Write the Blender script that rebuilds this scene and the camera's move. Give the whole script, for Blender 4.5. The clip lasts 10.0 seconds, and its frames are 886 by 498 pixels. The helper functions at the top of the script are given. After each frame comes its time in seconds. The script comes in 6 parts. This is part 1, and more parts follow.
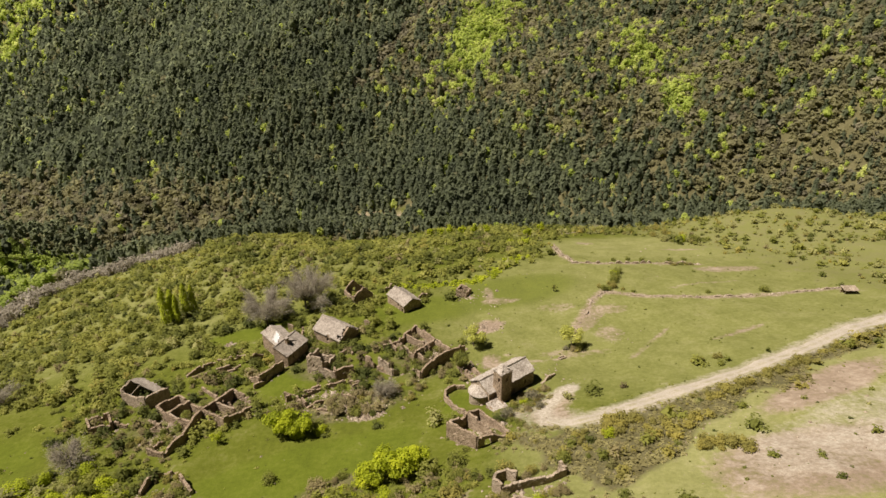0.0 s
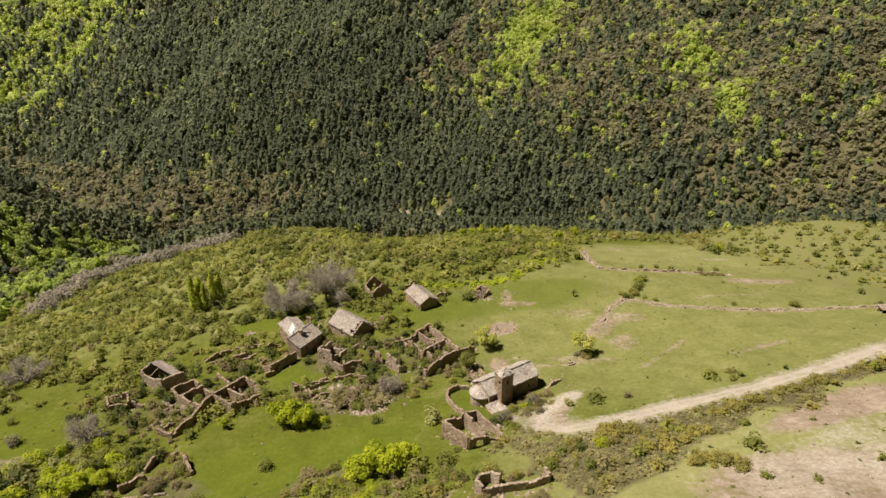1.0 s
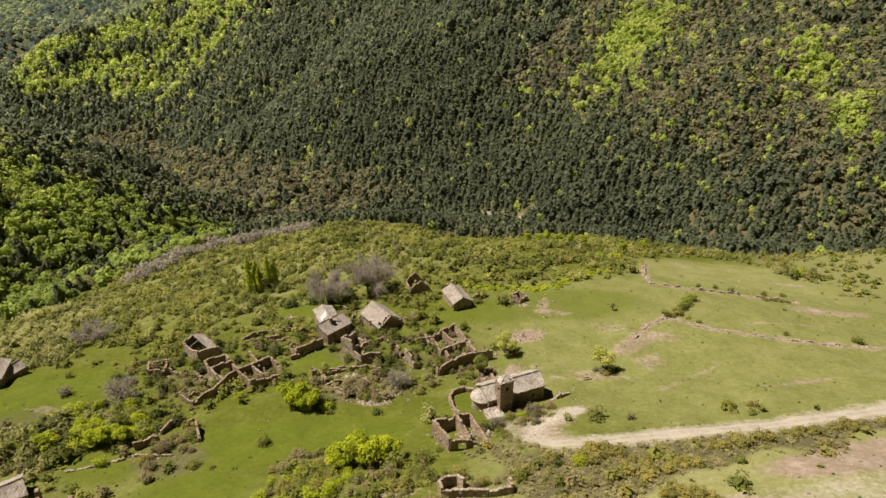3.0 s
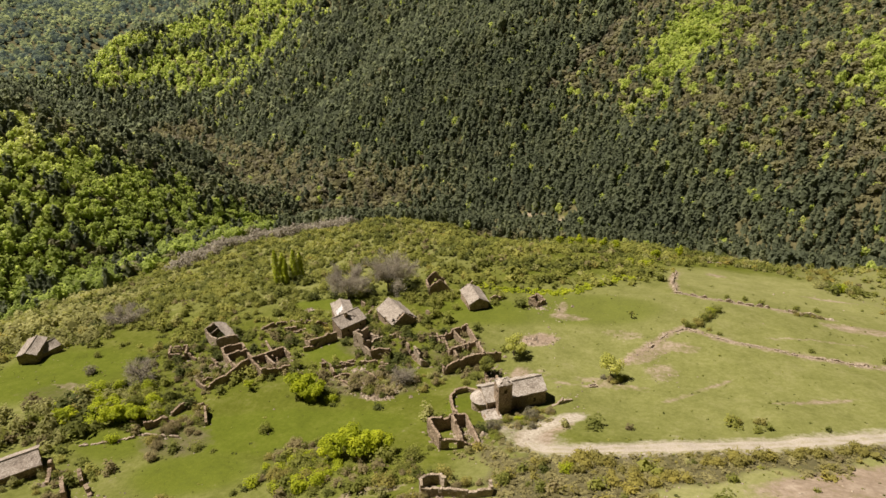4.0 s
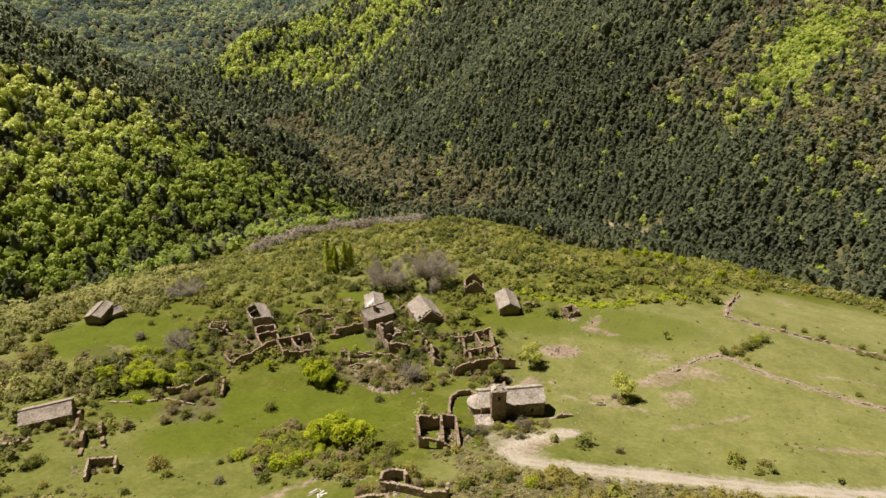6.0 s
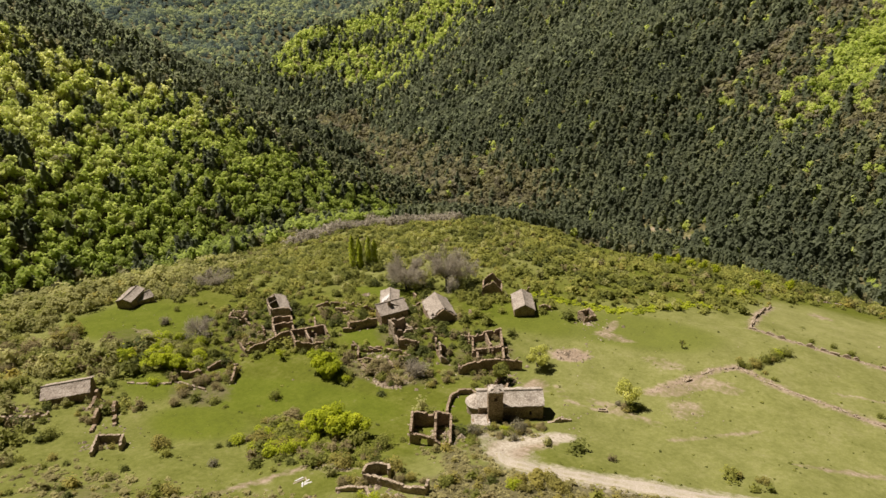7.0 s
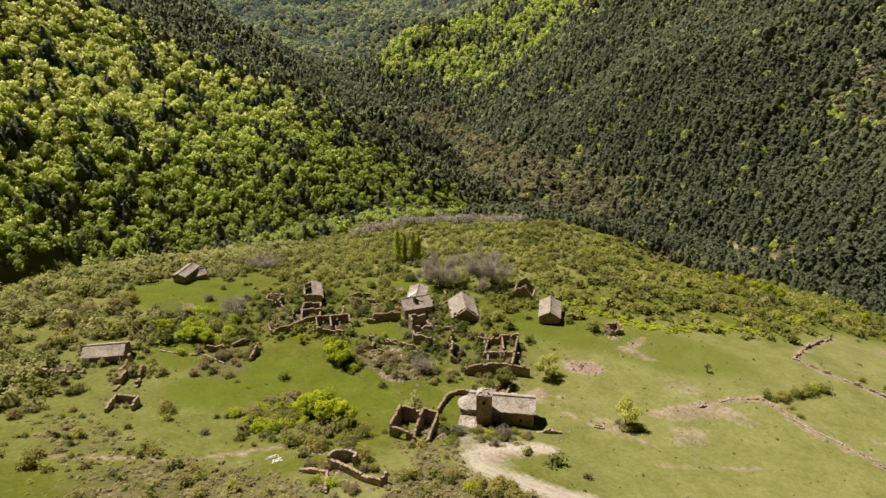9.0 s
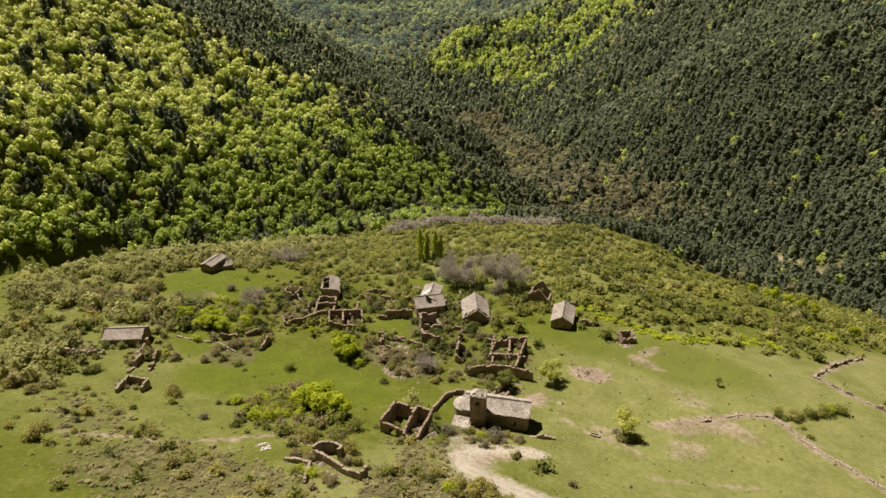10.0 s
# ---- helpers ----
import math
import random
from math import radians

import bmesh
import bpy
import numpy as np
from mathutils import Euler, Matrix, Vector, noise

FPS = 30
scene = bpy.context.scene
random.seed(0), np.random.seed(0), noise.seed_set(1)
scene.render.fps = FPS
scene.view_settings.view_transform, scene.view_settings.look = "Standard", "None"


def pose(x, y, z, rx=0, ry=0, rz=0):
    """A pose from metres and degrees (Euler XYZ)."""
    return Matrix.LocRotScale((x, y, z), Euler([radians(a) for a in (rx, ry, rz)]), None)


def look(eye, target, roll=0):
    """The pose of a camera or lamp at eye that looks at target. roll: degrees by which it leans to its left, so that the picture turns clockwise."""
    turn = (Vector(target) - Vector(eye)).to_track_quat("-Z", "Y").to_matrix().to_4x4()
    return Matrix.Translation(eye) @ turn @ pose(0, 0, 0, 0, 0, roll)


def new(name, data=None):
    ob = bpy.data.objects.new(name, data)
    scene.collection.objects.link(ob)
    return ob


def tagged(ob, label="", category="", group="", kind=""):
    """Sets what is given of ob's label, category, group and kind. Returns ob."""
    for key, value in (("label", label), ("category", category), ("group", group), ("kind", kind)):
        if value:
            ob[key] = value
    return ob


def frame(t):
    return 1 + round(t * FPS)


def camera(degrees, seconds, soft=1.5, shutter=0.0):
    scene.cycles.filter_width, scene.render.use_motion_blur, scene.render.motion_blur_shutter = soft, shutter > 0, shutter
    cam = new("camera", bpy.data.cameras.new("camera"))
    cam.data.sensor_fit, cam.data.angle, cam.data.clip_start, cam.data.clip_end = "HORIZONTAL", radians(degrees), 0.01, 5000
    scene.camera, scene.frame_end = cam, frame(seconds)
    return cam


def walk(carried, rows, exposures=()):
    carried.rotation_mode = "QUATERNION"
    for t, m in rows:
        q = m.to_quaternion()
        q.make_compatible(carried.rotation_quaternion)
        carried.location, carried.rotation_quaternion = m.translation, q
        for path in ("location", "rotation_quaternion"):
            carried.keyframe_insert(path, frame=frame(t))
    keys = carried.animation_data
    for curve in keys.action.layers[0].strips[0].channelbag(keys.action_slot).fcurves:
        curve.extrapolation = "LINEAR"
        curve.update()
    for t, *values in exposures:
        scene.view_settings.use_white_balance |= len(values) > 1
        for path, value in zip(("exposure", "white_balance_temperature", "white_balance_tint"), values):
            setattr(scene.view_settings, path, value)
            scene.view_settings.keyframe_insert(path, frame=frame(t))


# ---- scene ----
cam = camera(71.0, 10.0, soft=1.5)
PATH = [
    (0, (-0.297, 0.209, 84.064), (-0.295, 2.02, 83.216), -0.1),
    (0.5, (4.676, 0.165, 84.117), (4.596, 1.974, 83.269), -0.1),
    (1, (9.666, 0.279, 84.184), (9.5, 2.083, 83.335), -0.1),
    (1.5, (14.781, 0.671, 84.228), (14.532, 2.465, 83.379), -0.2),
    (2, (19.9, 1.319, 84.252), (19.566, 3.1, 83.404), -0.3),
    (2.5, (25.042, 2.238, 84.261), (24.623, 4.001, 83.414), -0.4),
    (2.7, (27.062, 2.694, 84.268), (26.609, 4.449, 83.422), -0.4),
    (4, (39.955, 6.327, 84.4), (39.291, 8.014, 83.555), -0.5),
    (4.5, (44.824, 8.155, 84.377), (44.081, 9.808, 83.532), -0.5),
    (5, (49.628, 10.19, 84.41), (48.809, 11.808, 83.566), -0.6),
    (5.5, (54.305, 12.517, 84.44), (53.413, 14.096, 83.597), -0.7),
    (5.7, (56.102, 13.519, 84.441), (55.181, 15.082, 83.6), -0.6),
    (7, (67.332, 20.412, 84.361), (66.234, 21.857, 83.52), -0.7),
    (7.5, (71.427, 23.316, 84.358), (70.268, 24.714, 83.518), -0.7),
    (8, (75.362, 26.411, 84.331), (74.144, 27.758, 83.492), -0.6),
    (8.5, (79.171, 29.715, 84.326), (77.896, 31.008, 83.488), -0.6),
    (9, (82.82, 33.207, 84.313), (81.49, 34.444, 83.475), -0.6),
    (9.5, (86.333, 36.879, 84.313), (84.951, 38.058, 83.475), -0.6),
    (10, (89.717, 40.608, 84.336), (88.285, 41.726, 83.499), -0.5),
]
walk(cam, [(t, look(eye, target, roll)) for t, eye, target, roll in PATH], [(0, 0.55), (10, 0.55)])

# ---- light: high spring sun from the west, clear sky ----
SUN_FROM = Vector((-0.51, -0.07, 0.857)).normalized()
sun_data = bpy.data.lights.new("sun", "SUN")
sun_data.energy, sun_data.angle, sun_data.color = 5.1, radians(0.53), (1.0, 0.91, 0.83)
sun = new("sun", sun_data)
sun.matrix_world = look(tuple(SUN_FROM * 900), (0, 0, 0))
world = bpy.data.worlds.new("sky")
scene.world = world
world.use_nodes = True
wn = world.node_tree.nodes
sky = wn.new("ShaderNodeTexSky")
sky.sky_type, sky.sun_disc = "NISHITA", False
sky.sun_elevation = math.asin(SUN_FROM.z)
sky.sun_rotation = math.atan2(SUN_FROM.x, SUN_FROM.y)
sky.altitude, sky.air_density, sky.dust_density = 1100, 0.4, 0.15
wn["Background"].inputs["Strength"].default_value = 0.012
world.node_tree.links.new(sky.outputs["Color"], wn["Background"].inputs["Color"])

# ---- materials ----
def material(name, rough=0.9, spec=0.2):
    """A node material; returns it with a small helper that adds and links nodes."""
    m = bpy.data.materials.new(name)
    m.use_nodes = True
    tree = m.node_tree
    shader = tree.nodes["Principled BSDF"]
    shader.inputs["Roughness"].default_value = rough
    shader.inputs["Specular IOR Level"].default_value = spec

    def node(kind, links=(), operation="", use_clamp=False, blend_type="", feature="", attribute_name=""):
        n = tree.nodes.new("ShaderNode" + kind)
        if operation:
            n.operation, n.use_clamp = operation, use_clamp
        if blend_type:
            n.data_type, n.blend_type = "RGBA", blend_type
        if feature:
            n.feature = feature
        if attribute_name:
            n.attribute_name = attribute_name
        for slot, source in links:
            if isinstance(source, (int, float, tuple)):
                n.inputs[slot].default_value = source
            else:
                tree.links.new(source, n.inputs[slot])
        return n

    return m, tree, shader, node


def ramp_colors(node, source, stops):
    r = node("ValToRGB", [("Fac", source)])
    while len(r.color_ramp.elements) < len(stops):
        r.color_ramp.elements.new(0.5)
    for e, (at, c) in zip(r.color_ramp.elements, stops):
        e.position, e.color = at, (*c, 1)
    return r.outputs["Color"]


def mixed(node, fac, a, b, blend="MIX"):
    n = node("Mix", blend_type=blend)
    for slot, v in ((0, fac), (6, a), (7, b)):
        if isinstance(v, (int, float)):
            n.inputs[slot].default_value = v
        elif isinstance(v, tuple):
            n.inputs[slot].default_value = (*v, 1)
        else:
            n.id_data.links.new(v, n.inputs[slot])
    return n.outputs[2]


def foliage(name, stops, rough=0.75, glow_through=0.3):
    """Leaves: the tone goes by tree and by leaf, and some light passes through them."""
    m, tree, shader, node = material(name, rough, 0.15)
    tint = node("Attribute", attribute_name="tint").outputs["Fac"]
    leaf = node("NewGeometry").outputs["Random Per Island"]
    t = node("MapRange", [(0, leaf), (3, -0.06), (4, 0.06)]).outputs[0]
    s = node("Math", [(0, tint), (1, t)], operation="ADD", use_clamp=True).outputs[0]
    c = ramp_colors(node, s, stops)
    tree.links.new(c, shader.inputs["Base Color"])
    thin = mixed(node, 1.0, c, (glow_through, glow_through, glow_through), "MULTIPLY")
    back = node("BsdfTranslucent", [("Color", thin)])
    mix = node("AddShader", [(0, shader.outputs[0]), (1, back.outputs[0])])
    tree.links.new(mix.outputs[0], tree.nodes["Material Output"].inputs["Surface"])
    return m


PINE = foliage("pine_needles", [(0.0, (0.050, 0.059, 0.035)), (0.5, (0.071, 0.081, 0.045)), (1.0, (0.108, 0.116, 0.060))], 0.85, 1.7)
BEECH = foliage("fresh_beech_leaves", [(0.0, (0.120, 0.146, 0.034)), (0.35, (0.182, 0.212, 0.044)), (0.65, (0.242, 0.262, 0.074)), (1.0, (0.300, 0.304, 0.124))], 0.8, 1.65)
OAK = foliage("half_open_oak_leaves", [(0.0, (0.082, 0.078, 0.042)), (0.5, (0.116, 0.109, 0.056)), (1.0, (0.158, 0.150, 0.073))], 0.85, 1.6)
TWIGS = foliage("brown_bare_twigs", [(0.0, (0.080, 0.073, 0.046)), (0.5, (0.122, 0.111, 0.068)), (1.0, (0.178, 0.161, 0.104))], 0.9, 1.0)
PALE_TWIGS = foliage("grey_bare_twigs", [(0.0, (0.165, 0.147, 0.112)), (0.5, (0.230, 0.206, 0.160)), (1.0, (0.305, 0.275, 0.218))], 0.9, 0.9)
SHRUB = foliage("shrub_leaves", [(0.0, (0.046, 0.054, 0.012)), (0.35, (0.092, 0.099, 0.019)), (0.7, (0.144, 0.147, 0.030)), (1.0, (0.200, 0.194, 0.048))], 0.8, 1.2)
BRIGHT = foliage("bright_spring_leaves", [(0.0, (0.118, 0.140, 0.008)), (0.5, (0.200, 0.224, 0.011)), (1.0, (0.300, 0.312, 0.018))], 0.75, 1.2)
BROOM = foliage("golden_broom", [(0.0, (0.092, 0.086, 0.028)), (0.5, (0.168, 0.150, 0.038)), (1.0, (0.245, 0.206, 0.046))], 0.85, 0.9)
WILLOW = foliage("pale_olive_leaves", [(0.0, (0.128, 0.126, 0.042)), (0.5, (0.184, 0.180, 0.064)), (1.0, (0.250, 0.240, 0.094))], 0.85, 1.1)
YELLOW = foliage("pale_yellow_leaves", [(0.0, (0.175, 0.182, 0.040)), (0.5, (0.240, 0.244, 0.056)), (1.0, (0.305, 0.302, 0.086))], 0.8, 1.2)
BRAMBLE = foliage("brown_brambles", [(0.0, (0.098, 0.080, 0.038)), (0.5, (0.162, 0.135, 0.062)), (1.0, (0.230, 0.196, 0.092))], 0.9, 0.8)
HEATH = foliage("olive_brown_heath", [(0.0, (0.108, 0.094, 0.040)), (0.5, (0.160, 0.142, 0.058)), (1.0, (0.225, 0.202, 0.086))], 0.9, 0.9)


def stone(name, dark, mid, light, block, relief=0.5):
    """Rubble masonry: blocks of differing tone with dark joints, stained and lichened."""
    m, tree, shader, node = material(name, 0.92, 0.15)
    at = node("NewGeometry").outputs["Position"]
    squash = node("Mapping", [(0, at), (3, (1.0, 1.0, 1.9))]).outputs[0]
    cells = node("TexVoronoi", [("Vector", squash), ("Scale", 1 / block), ("Randomness", 0.85)])
    joints = node("TexVoronoi", [("Vector", squash), ("Scale", 1 / block), ("Randomness", 0.85)], feature="DISTANCE_TO_EDGE")
    tone = node("SeparateColor", [(0, cells.outputs["Color"])]).outputs[0]
    broad = node("TexNoise", [("Vector", at), ("Scale", 0.6), ("Detail", 7.0), ("Roughness", 0.62)]).outputs[0]
    fine = node("TexNoise", [("Vector", at), ("Scale", 9.0), ("Detail", 4.0)]).outputs[0]
    sum1 = node("Math", [(0, tone), (1, 0.36), (2, 0.0)], operation="MULTIPLY_ADD").outputs[0]
    sum2 = node("Math", [(0, broad), (1, 0.85), (2, sum1)], operation="MULTIPLY_ADD").outputs[0]
    sum3 = node("Math", [(0, fine), (1, 0.3), (2, sum2)], operation="MULTIPLY_ADD").outputs[0]
    fac = node("MapRange", [(0, sum3), (1, 0.47), (2, 0.98)]).outputs[0]
    c = ramp_colors(node, fac, [(0.0, dark), (0.5, mid), (1.0, light)])
    joint = node("MapRange", [(0, joints.outputs["Distance"]), (1, 0.0), (2, 0.09), (3, 0.6), (4, 1.0)]).outputs[0]
    g = node("CombineColor", [(0, joint), (1, joint), (2, joint)]).outputs[0]
    c = mixed(node, 1.0, c, g, "MULTIPLY")
    tree.links.new(c, shader.inputs["Base Color"])
    h = node("Math", [(0, joint), (1, fine)], operation="ADD").outputs[0]
    bump = node("Bump", [("Strength", relief), ("Distance", 0.12), ("Height", h)])
    tree.links.new(bump.outputs[0], shader.inputs["Normal"])
    return m


WALL = stone("rubble_stone", (0.140, 0.100, 0.064), (0.300, 0.222, 0.146), (0.460, 0.360, 0.255), 0.20, 0.6)
PALE_WALL = stone("pale_stone", (0.190, 0.145, 0.098), (0.330, 0.260, 0.182), (0.480, 0.395, 0.295), 0.22, 0.45)
SLABS = stone("stone_slab_roofing", (0.185, 0.152, 0.120), (0.315, 0.268, 0.216), (0.440, 0.386, 0.318), 0.24, 0.4)
PALE_SLABS = stone("pale_stone_slab_roofing", (0.225, 0.186, 0.146), (0.390, 0.336, 0.272), (0.540, 0.482, 0.405), 0.28, 0.4)
ROCK = stone("tumbled_stone", (0.190, 0.145, 0.100), (0.310, 0.245, 0.175), (0.450, 0.375, 0.285), 0.8, 0.3)
TILE = stone("weathered_clay_tiles", (0.210, 0.170, 0.132), (0.335, 0.280, 0.224), (0.450, 0.390, 0.322), 0.26, 0.45)


def plain(name, color, rough=0.8, spread=0.25, scale=6.0):
    m, tree, shader, node = material(name, rough, 0.2)
    at = node("NewGeometry").outputs["Position"]
    n = node("TexNoise", [("Vector", at), ("Scale", scale), ("Detail", 6.0)]).outputs[0]
    lo, hi = (tuple(max(0, v * (1 + k * spread)) for v in color) for k in (-1.6, 1.6))
    c = ramp_colors(node, n, [(0.25, lo), (0.75, hi)])
    tree.links.new(c, shader.inputs["Base Color"])
    bump = node("Bump", [("Strength", 0.4), ("Distance", 0.03), ("Height", n)])
    tree.links.new(bump.outputs[0], shader.inputs["Normal"])
    return m


PALE_BARK = plain("grey_brown_bark", (0.125, 0.106, 0.084), 0.95)
BARK = plain("grey_bark", (0.150, 0.120, 0.095), 0.95)
TIMBER = plain("weathered_timber", (0.330, 0.270, 0.200), 0.9)
WHITE = plain("white_sheet", (0.560, 0.540, 0.510), 0.7, 0.12, 1.5)


def track_material():
    """Pale gravel in the ruts; thin turf comes through along the middle and the verges."""
    m, tree, shader, node = material("pale_gravel_track", 0.95, 0.15)
    at = node("NewGeometry").outputs["Position"]
    turf = node("Attribute", attribute_name="tint").outputs["Fac"]
    a = node("TexNoise", [("Vector", at), ("Scale", 0.55), ("Detail", 6.0), ("Roughness", 0.65)]).outputs[0]
    b = node("TexNoise", [("Vector", at), ("Scale", 4.5), ("Detail", 5.0)]).outputs[0]
    gravel = ramp_colors(node, b, [(0.25, (0.285, 0.242, 0.182)), (0.5, (0.380, 0.332, 0.262)), (0.75, (0.470, 0.420, 0.345))])
    grass = ramp_colors(node, b, [(0.25, (0.200, 0.180, 0.085)), (0.75, (0.310, 0.275, 0.150))])
    s = node("Math", [(0, a), (1, 2.4), (2, -1.2)], operation="MULTIPLY_ADD").outputs[0]
    s = node("Math", [(0, turf), (1, s)], operation="ADD").outputs[0]
    f = node("MapRange", [(0, s), (1, 0.1), (2, 0.9)]).outputs[0]
    tree.links.new(mixed(node, f, gravel, grass), shader.inputs["Base Color"])
    bump = node("Bump", [("Strength", 0.5), ("Distance", 0.06), ("Height", b)])
    tree.links.new(bump.outputs[0], shader.inputs["Normal"])
    return m


GRAVEL = track_material()


def land_material():
    """Grass, dry turf, soil and leaf litter, by what grows where, broken up at several scales."""
    m, tree, shader, node = material("turf_and_soil", 0.95, 0.1)
    at = node("NewGeometry").outputs["Position"]

    def cloud(scale, detail=6.0, rough=0.6):
        return node("TexNoise", [("Vector", at), ("Scale", scale), ("Detail", detail), ("Roughness", rough)]).outputs[0]

    def kind(name):
        return node("Attribute", attribute_name=name).outputs["Fac"]

    broad, mid, fine, grain, clump = cloud(0.035), cloud(0.16), cloud(0.9), cloud(5.0, 4.0), cloud(1.7, 5.0, 0.7)
    w = node("Math", [(0, mid), (1, 0.52), (2, 0.0)], operation="MULTIPLY_ADD").outputs[0]
    w = node("Math", [(0, fine), (1, 0.48), (2, w)], operation="MULTIPLY_ADD").outputs[0]
    lush = ramp_colors(node, w, [(0.25, (0.068, 0.078, 0.010)), (0.5, (0.100, 0.114, 0.013)), (0.78, (0.148, 0.150, 0.030))])
    dry = ramp_colors(node, w, [(0.25, (0.190, 0.192, 0.062)), (0.5, (0.246, 0.242, 0.090)), (0.78, (0.318, 0.300, 0.138))])
    litter = ramp_colors(node, w, [(0.3, (0.074, 0.068, 0.030)), (0.5, (0.112, 0.100, 0.046)), (0.7, (0.165, 0.145, 0.072))])
    soil = ramp_colors(node, w, [(0.3, (0.180, 0.130, 0.088)), (0.5, (0.275, 0.210, 0.148)), (0.7, (0.400, 0.325, 0.240))])

    def edge(name, soft=0.3, rough=1.3):
        n = node("Math", [(0, fine), (1, 0.5)], operation="SUBTRACT").outputs[0]
        n2 = node("Math", [(0, mid), (1, 0.5)], operation="SUBTRACT").outputs[0]
        s = node("Math", [(0, n), (1, rough), (2, kind(name))], operation="MULTIPLY_ADD").outputs[0]
        s = node("Math", [(0, n2), (1, rough), (2, s)], operation="MULTIPLY_ADD").outputs[0]
        return node("MapRange", [(0, s), (1, 0.5 - soft), (2, 0.5 + soft)]).outputs[0]

    c = mixed(node, edge("dry", 0.5, 0.35), lush, dry)
    meadow = ramp_colors(node, w, [(0.25, (0.074, 0.092, 0.009)), (0.5, (0.102, 0.124, 0.012)), (0.78, (0.150, 0.162, 0.026))])
    c = mixed(node, edge("fresh", 0.35, 0.5), c, meadow)
    c = mixed(node, edge("litter", 0.3, 0.9), c, litter)
    c = mixed(node, edge("soil", 0.24, 0.85), c, soil)
    stones = ramp_colors(node, clump, [(0.3, (0.290, 0.248, 0.180)), (0.5, (0.390, 0.340, 0.262)), (0.7, (0.480, 0.430, 0.348))])
    c = mixed(node, edge("gravel", 0.28, 0.85), c, stones)
    rough = node("MapRange", [(0, clump), (1, 0.32), (2, 0.68), (3, 0.9), (4, 1.1)]).outputs[0]
    c = mixed(node, 1.0, c, node("CombineColor", [(0, rough), (1, rough), (2, rough)]).outputs[0], "MULTIPLY")
    speck = node("MapRange", [(0, grain), (1, 0.3), (2, 0.75), (3, 0.86), (4, 1.12)]).outputs[0]
    g = node("CombineColor", [(0, speck), (1, speck), (2, speck)]).outputs[0]
    c = mixed(node, 1.0, c, g, "MULTIPLY")
    tree.links.new(c, shader.inputs["Base Color"])
    h = node("Math", [(0, fine), (1, grain)], operation="ADD").outputs[0]
    bump = node("Bump", [("Strength", 0.4), ("Distance", 0.22), ("Height", h)])
    tree.links.new(bump.outputs[0], shader.inputs["Normal"])
    return m


LAND = land_material()


def haze_tinted_wood_material():
    """Mixed woodland far off, its haze put in as bluish colour and faint glow."""
    m = foliage("haze_tinted_woodland", [(0.0, (0.056, 0.076, 0.048)), (0.4, (0.092, 0.114, 0.060)), (0.6, (0.160, 0.182, 0.066)), (1.0, (0.215, 0.235, 0.085))], 0.9, 0.9)
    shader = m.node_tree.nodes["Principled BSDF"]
    # faint blue-green emission stands in for haze; the wood itself gives no light
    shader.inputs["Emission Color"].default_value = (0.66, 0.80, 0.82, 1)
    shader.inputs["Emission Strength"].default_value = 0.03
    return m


HAZE_TINTED_WOOD = haze_tinted_wood_material()
# ---- the land: a spur with the village, a hillside across the valley and a wooded hillside beside it ----
SPUR = (21.849, -13.749, -0.428, -0.807, 10.277, -3.759, 0.092, -3.369, -0.035, 2.167)
SPUR_SWELLS = [(-35, 88, 45, -11.13), (-28, 309, 28, -4.55), (74, 157, 70, -5.43), (-159, 197, 70, -12.0),
               (152, 272, 28, 10.73), (30, 126, 28, -4.05), (-61, 50, 45, -8.41), (56, 185, 28, 2.93),
               (0, 10, 70, 5.45), (-50, 298, 28, -10.07), (-91, 299, 28, 5.19), (-59, 88, 28, 2.79)]
ACROSS = (-194.326, 45.327, -0.715, 41.527, -1.743, -0.065)
ACROSS_SWELLS = [(-661, 862, 90, -36.03), (94, 419, 250, -87.98), (-349, 827, 90, -29.72), (-925, 867, 90, 70.25),
                 (59, 482, 90, 32.66), (-98, 651, 90, 16.67), (-986, 873, 90, -31.44)]
WOODED = (-263.0, -17.6, -80.5)
CREST, BEYOND = (-452.0, 202.0), (-0.853, 0.525)
# shoulders and gullies of the wooded flanks: centre, reach and rise
FLANK_SWELLS = [(-280, 300, 60, 7.1), (-610, 660, 220, -7.2), (-220, 570, 90, 4.8), (-370, 150, 60, -6.9), (-490, 660, 140, -8.5),
                (-310, 270, 60, 8.7), (-220, 630, 60, 15.8), (-220, 450, 60, 6.7), (-460, 330, 60, 8.4), (-340, 480, 60, -7.4),
                (140, 510, 60, 6.0), (-100, 570, 60, -7.3), (-400, 180, 60, -7.3), (-550, 630, 140, -9.0)]


def slope_form(x, y, powers, degree, swells):
    """Height of one flank: a low polynomial in hundreds of metres, with rounded swells on it."""
    a, b, z, k = x / 100, y / 100, 0, 0
    for i in range(degree + 1):
        for j in range(degree + 1 - i):
            z = z + powers[k] * a ** i * b ** j
            k += 1
    for cx, cy, reach, rise in swells:
        z = z + rise * np.exp(-((x - cx) ** 2 + (y - cy) ** 2) / (2 * reach * reach))
    return z


def wave(x, y, size, seed):
    """Smooth rolling variation, about -1 to 1, with no repeat that can be seen."""
    s = 0
    for k in range(5):
        t = seed * 1.7 + k * 2.39996
        s = s + np.sin((x * math.cos(t) + y * math.sin(t)) / size * (1 + 0.23 * k) * 6.283 + seed * 3.1 + k * 1.3
                       + 0.8 * np.sin((x * math.sin(t) - y * math.cos(t)) / size * 3.1 + k))
    return s / 2.6


def blend_max(a, b, k):
    return 0.5 * (a + b + np.sqrt((a - b) ** 2 + k * k))


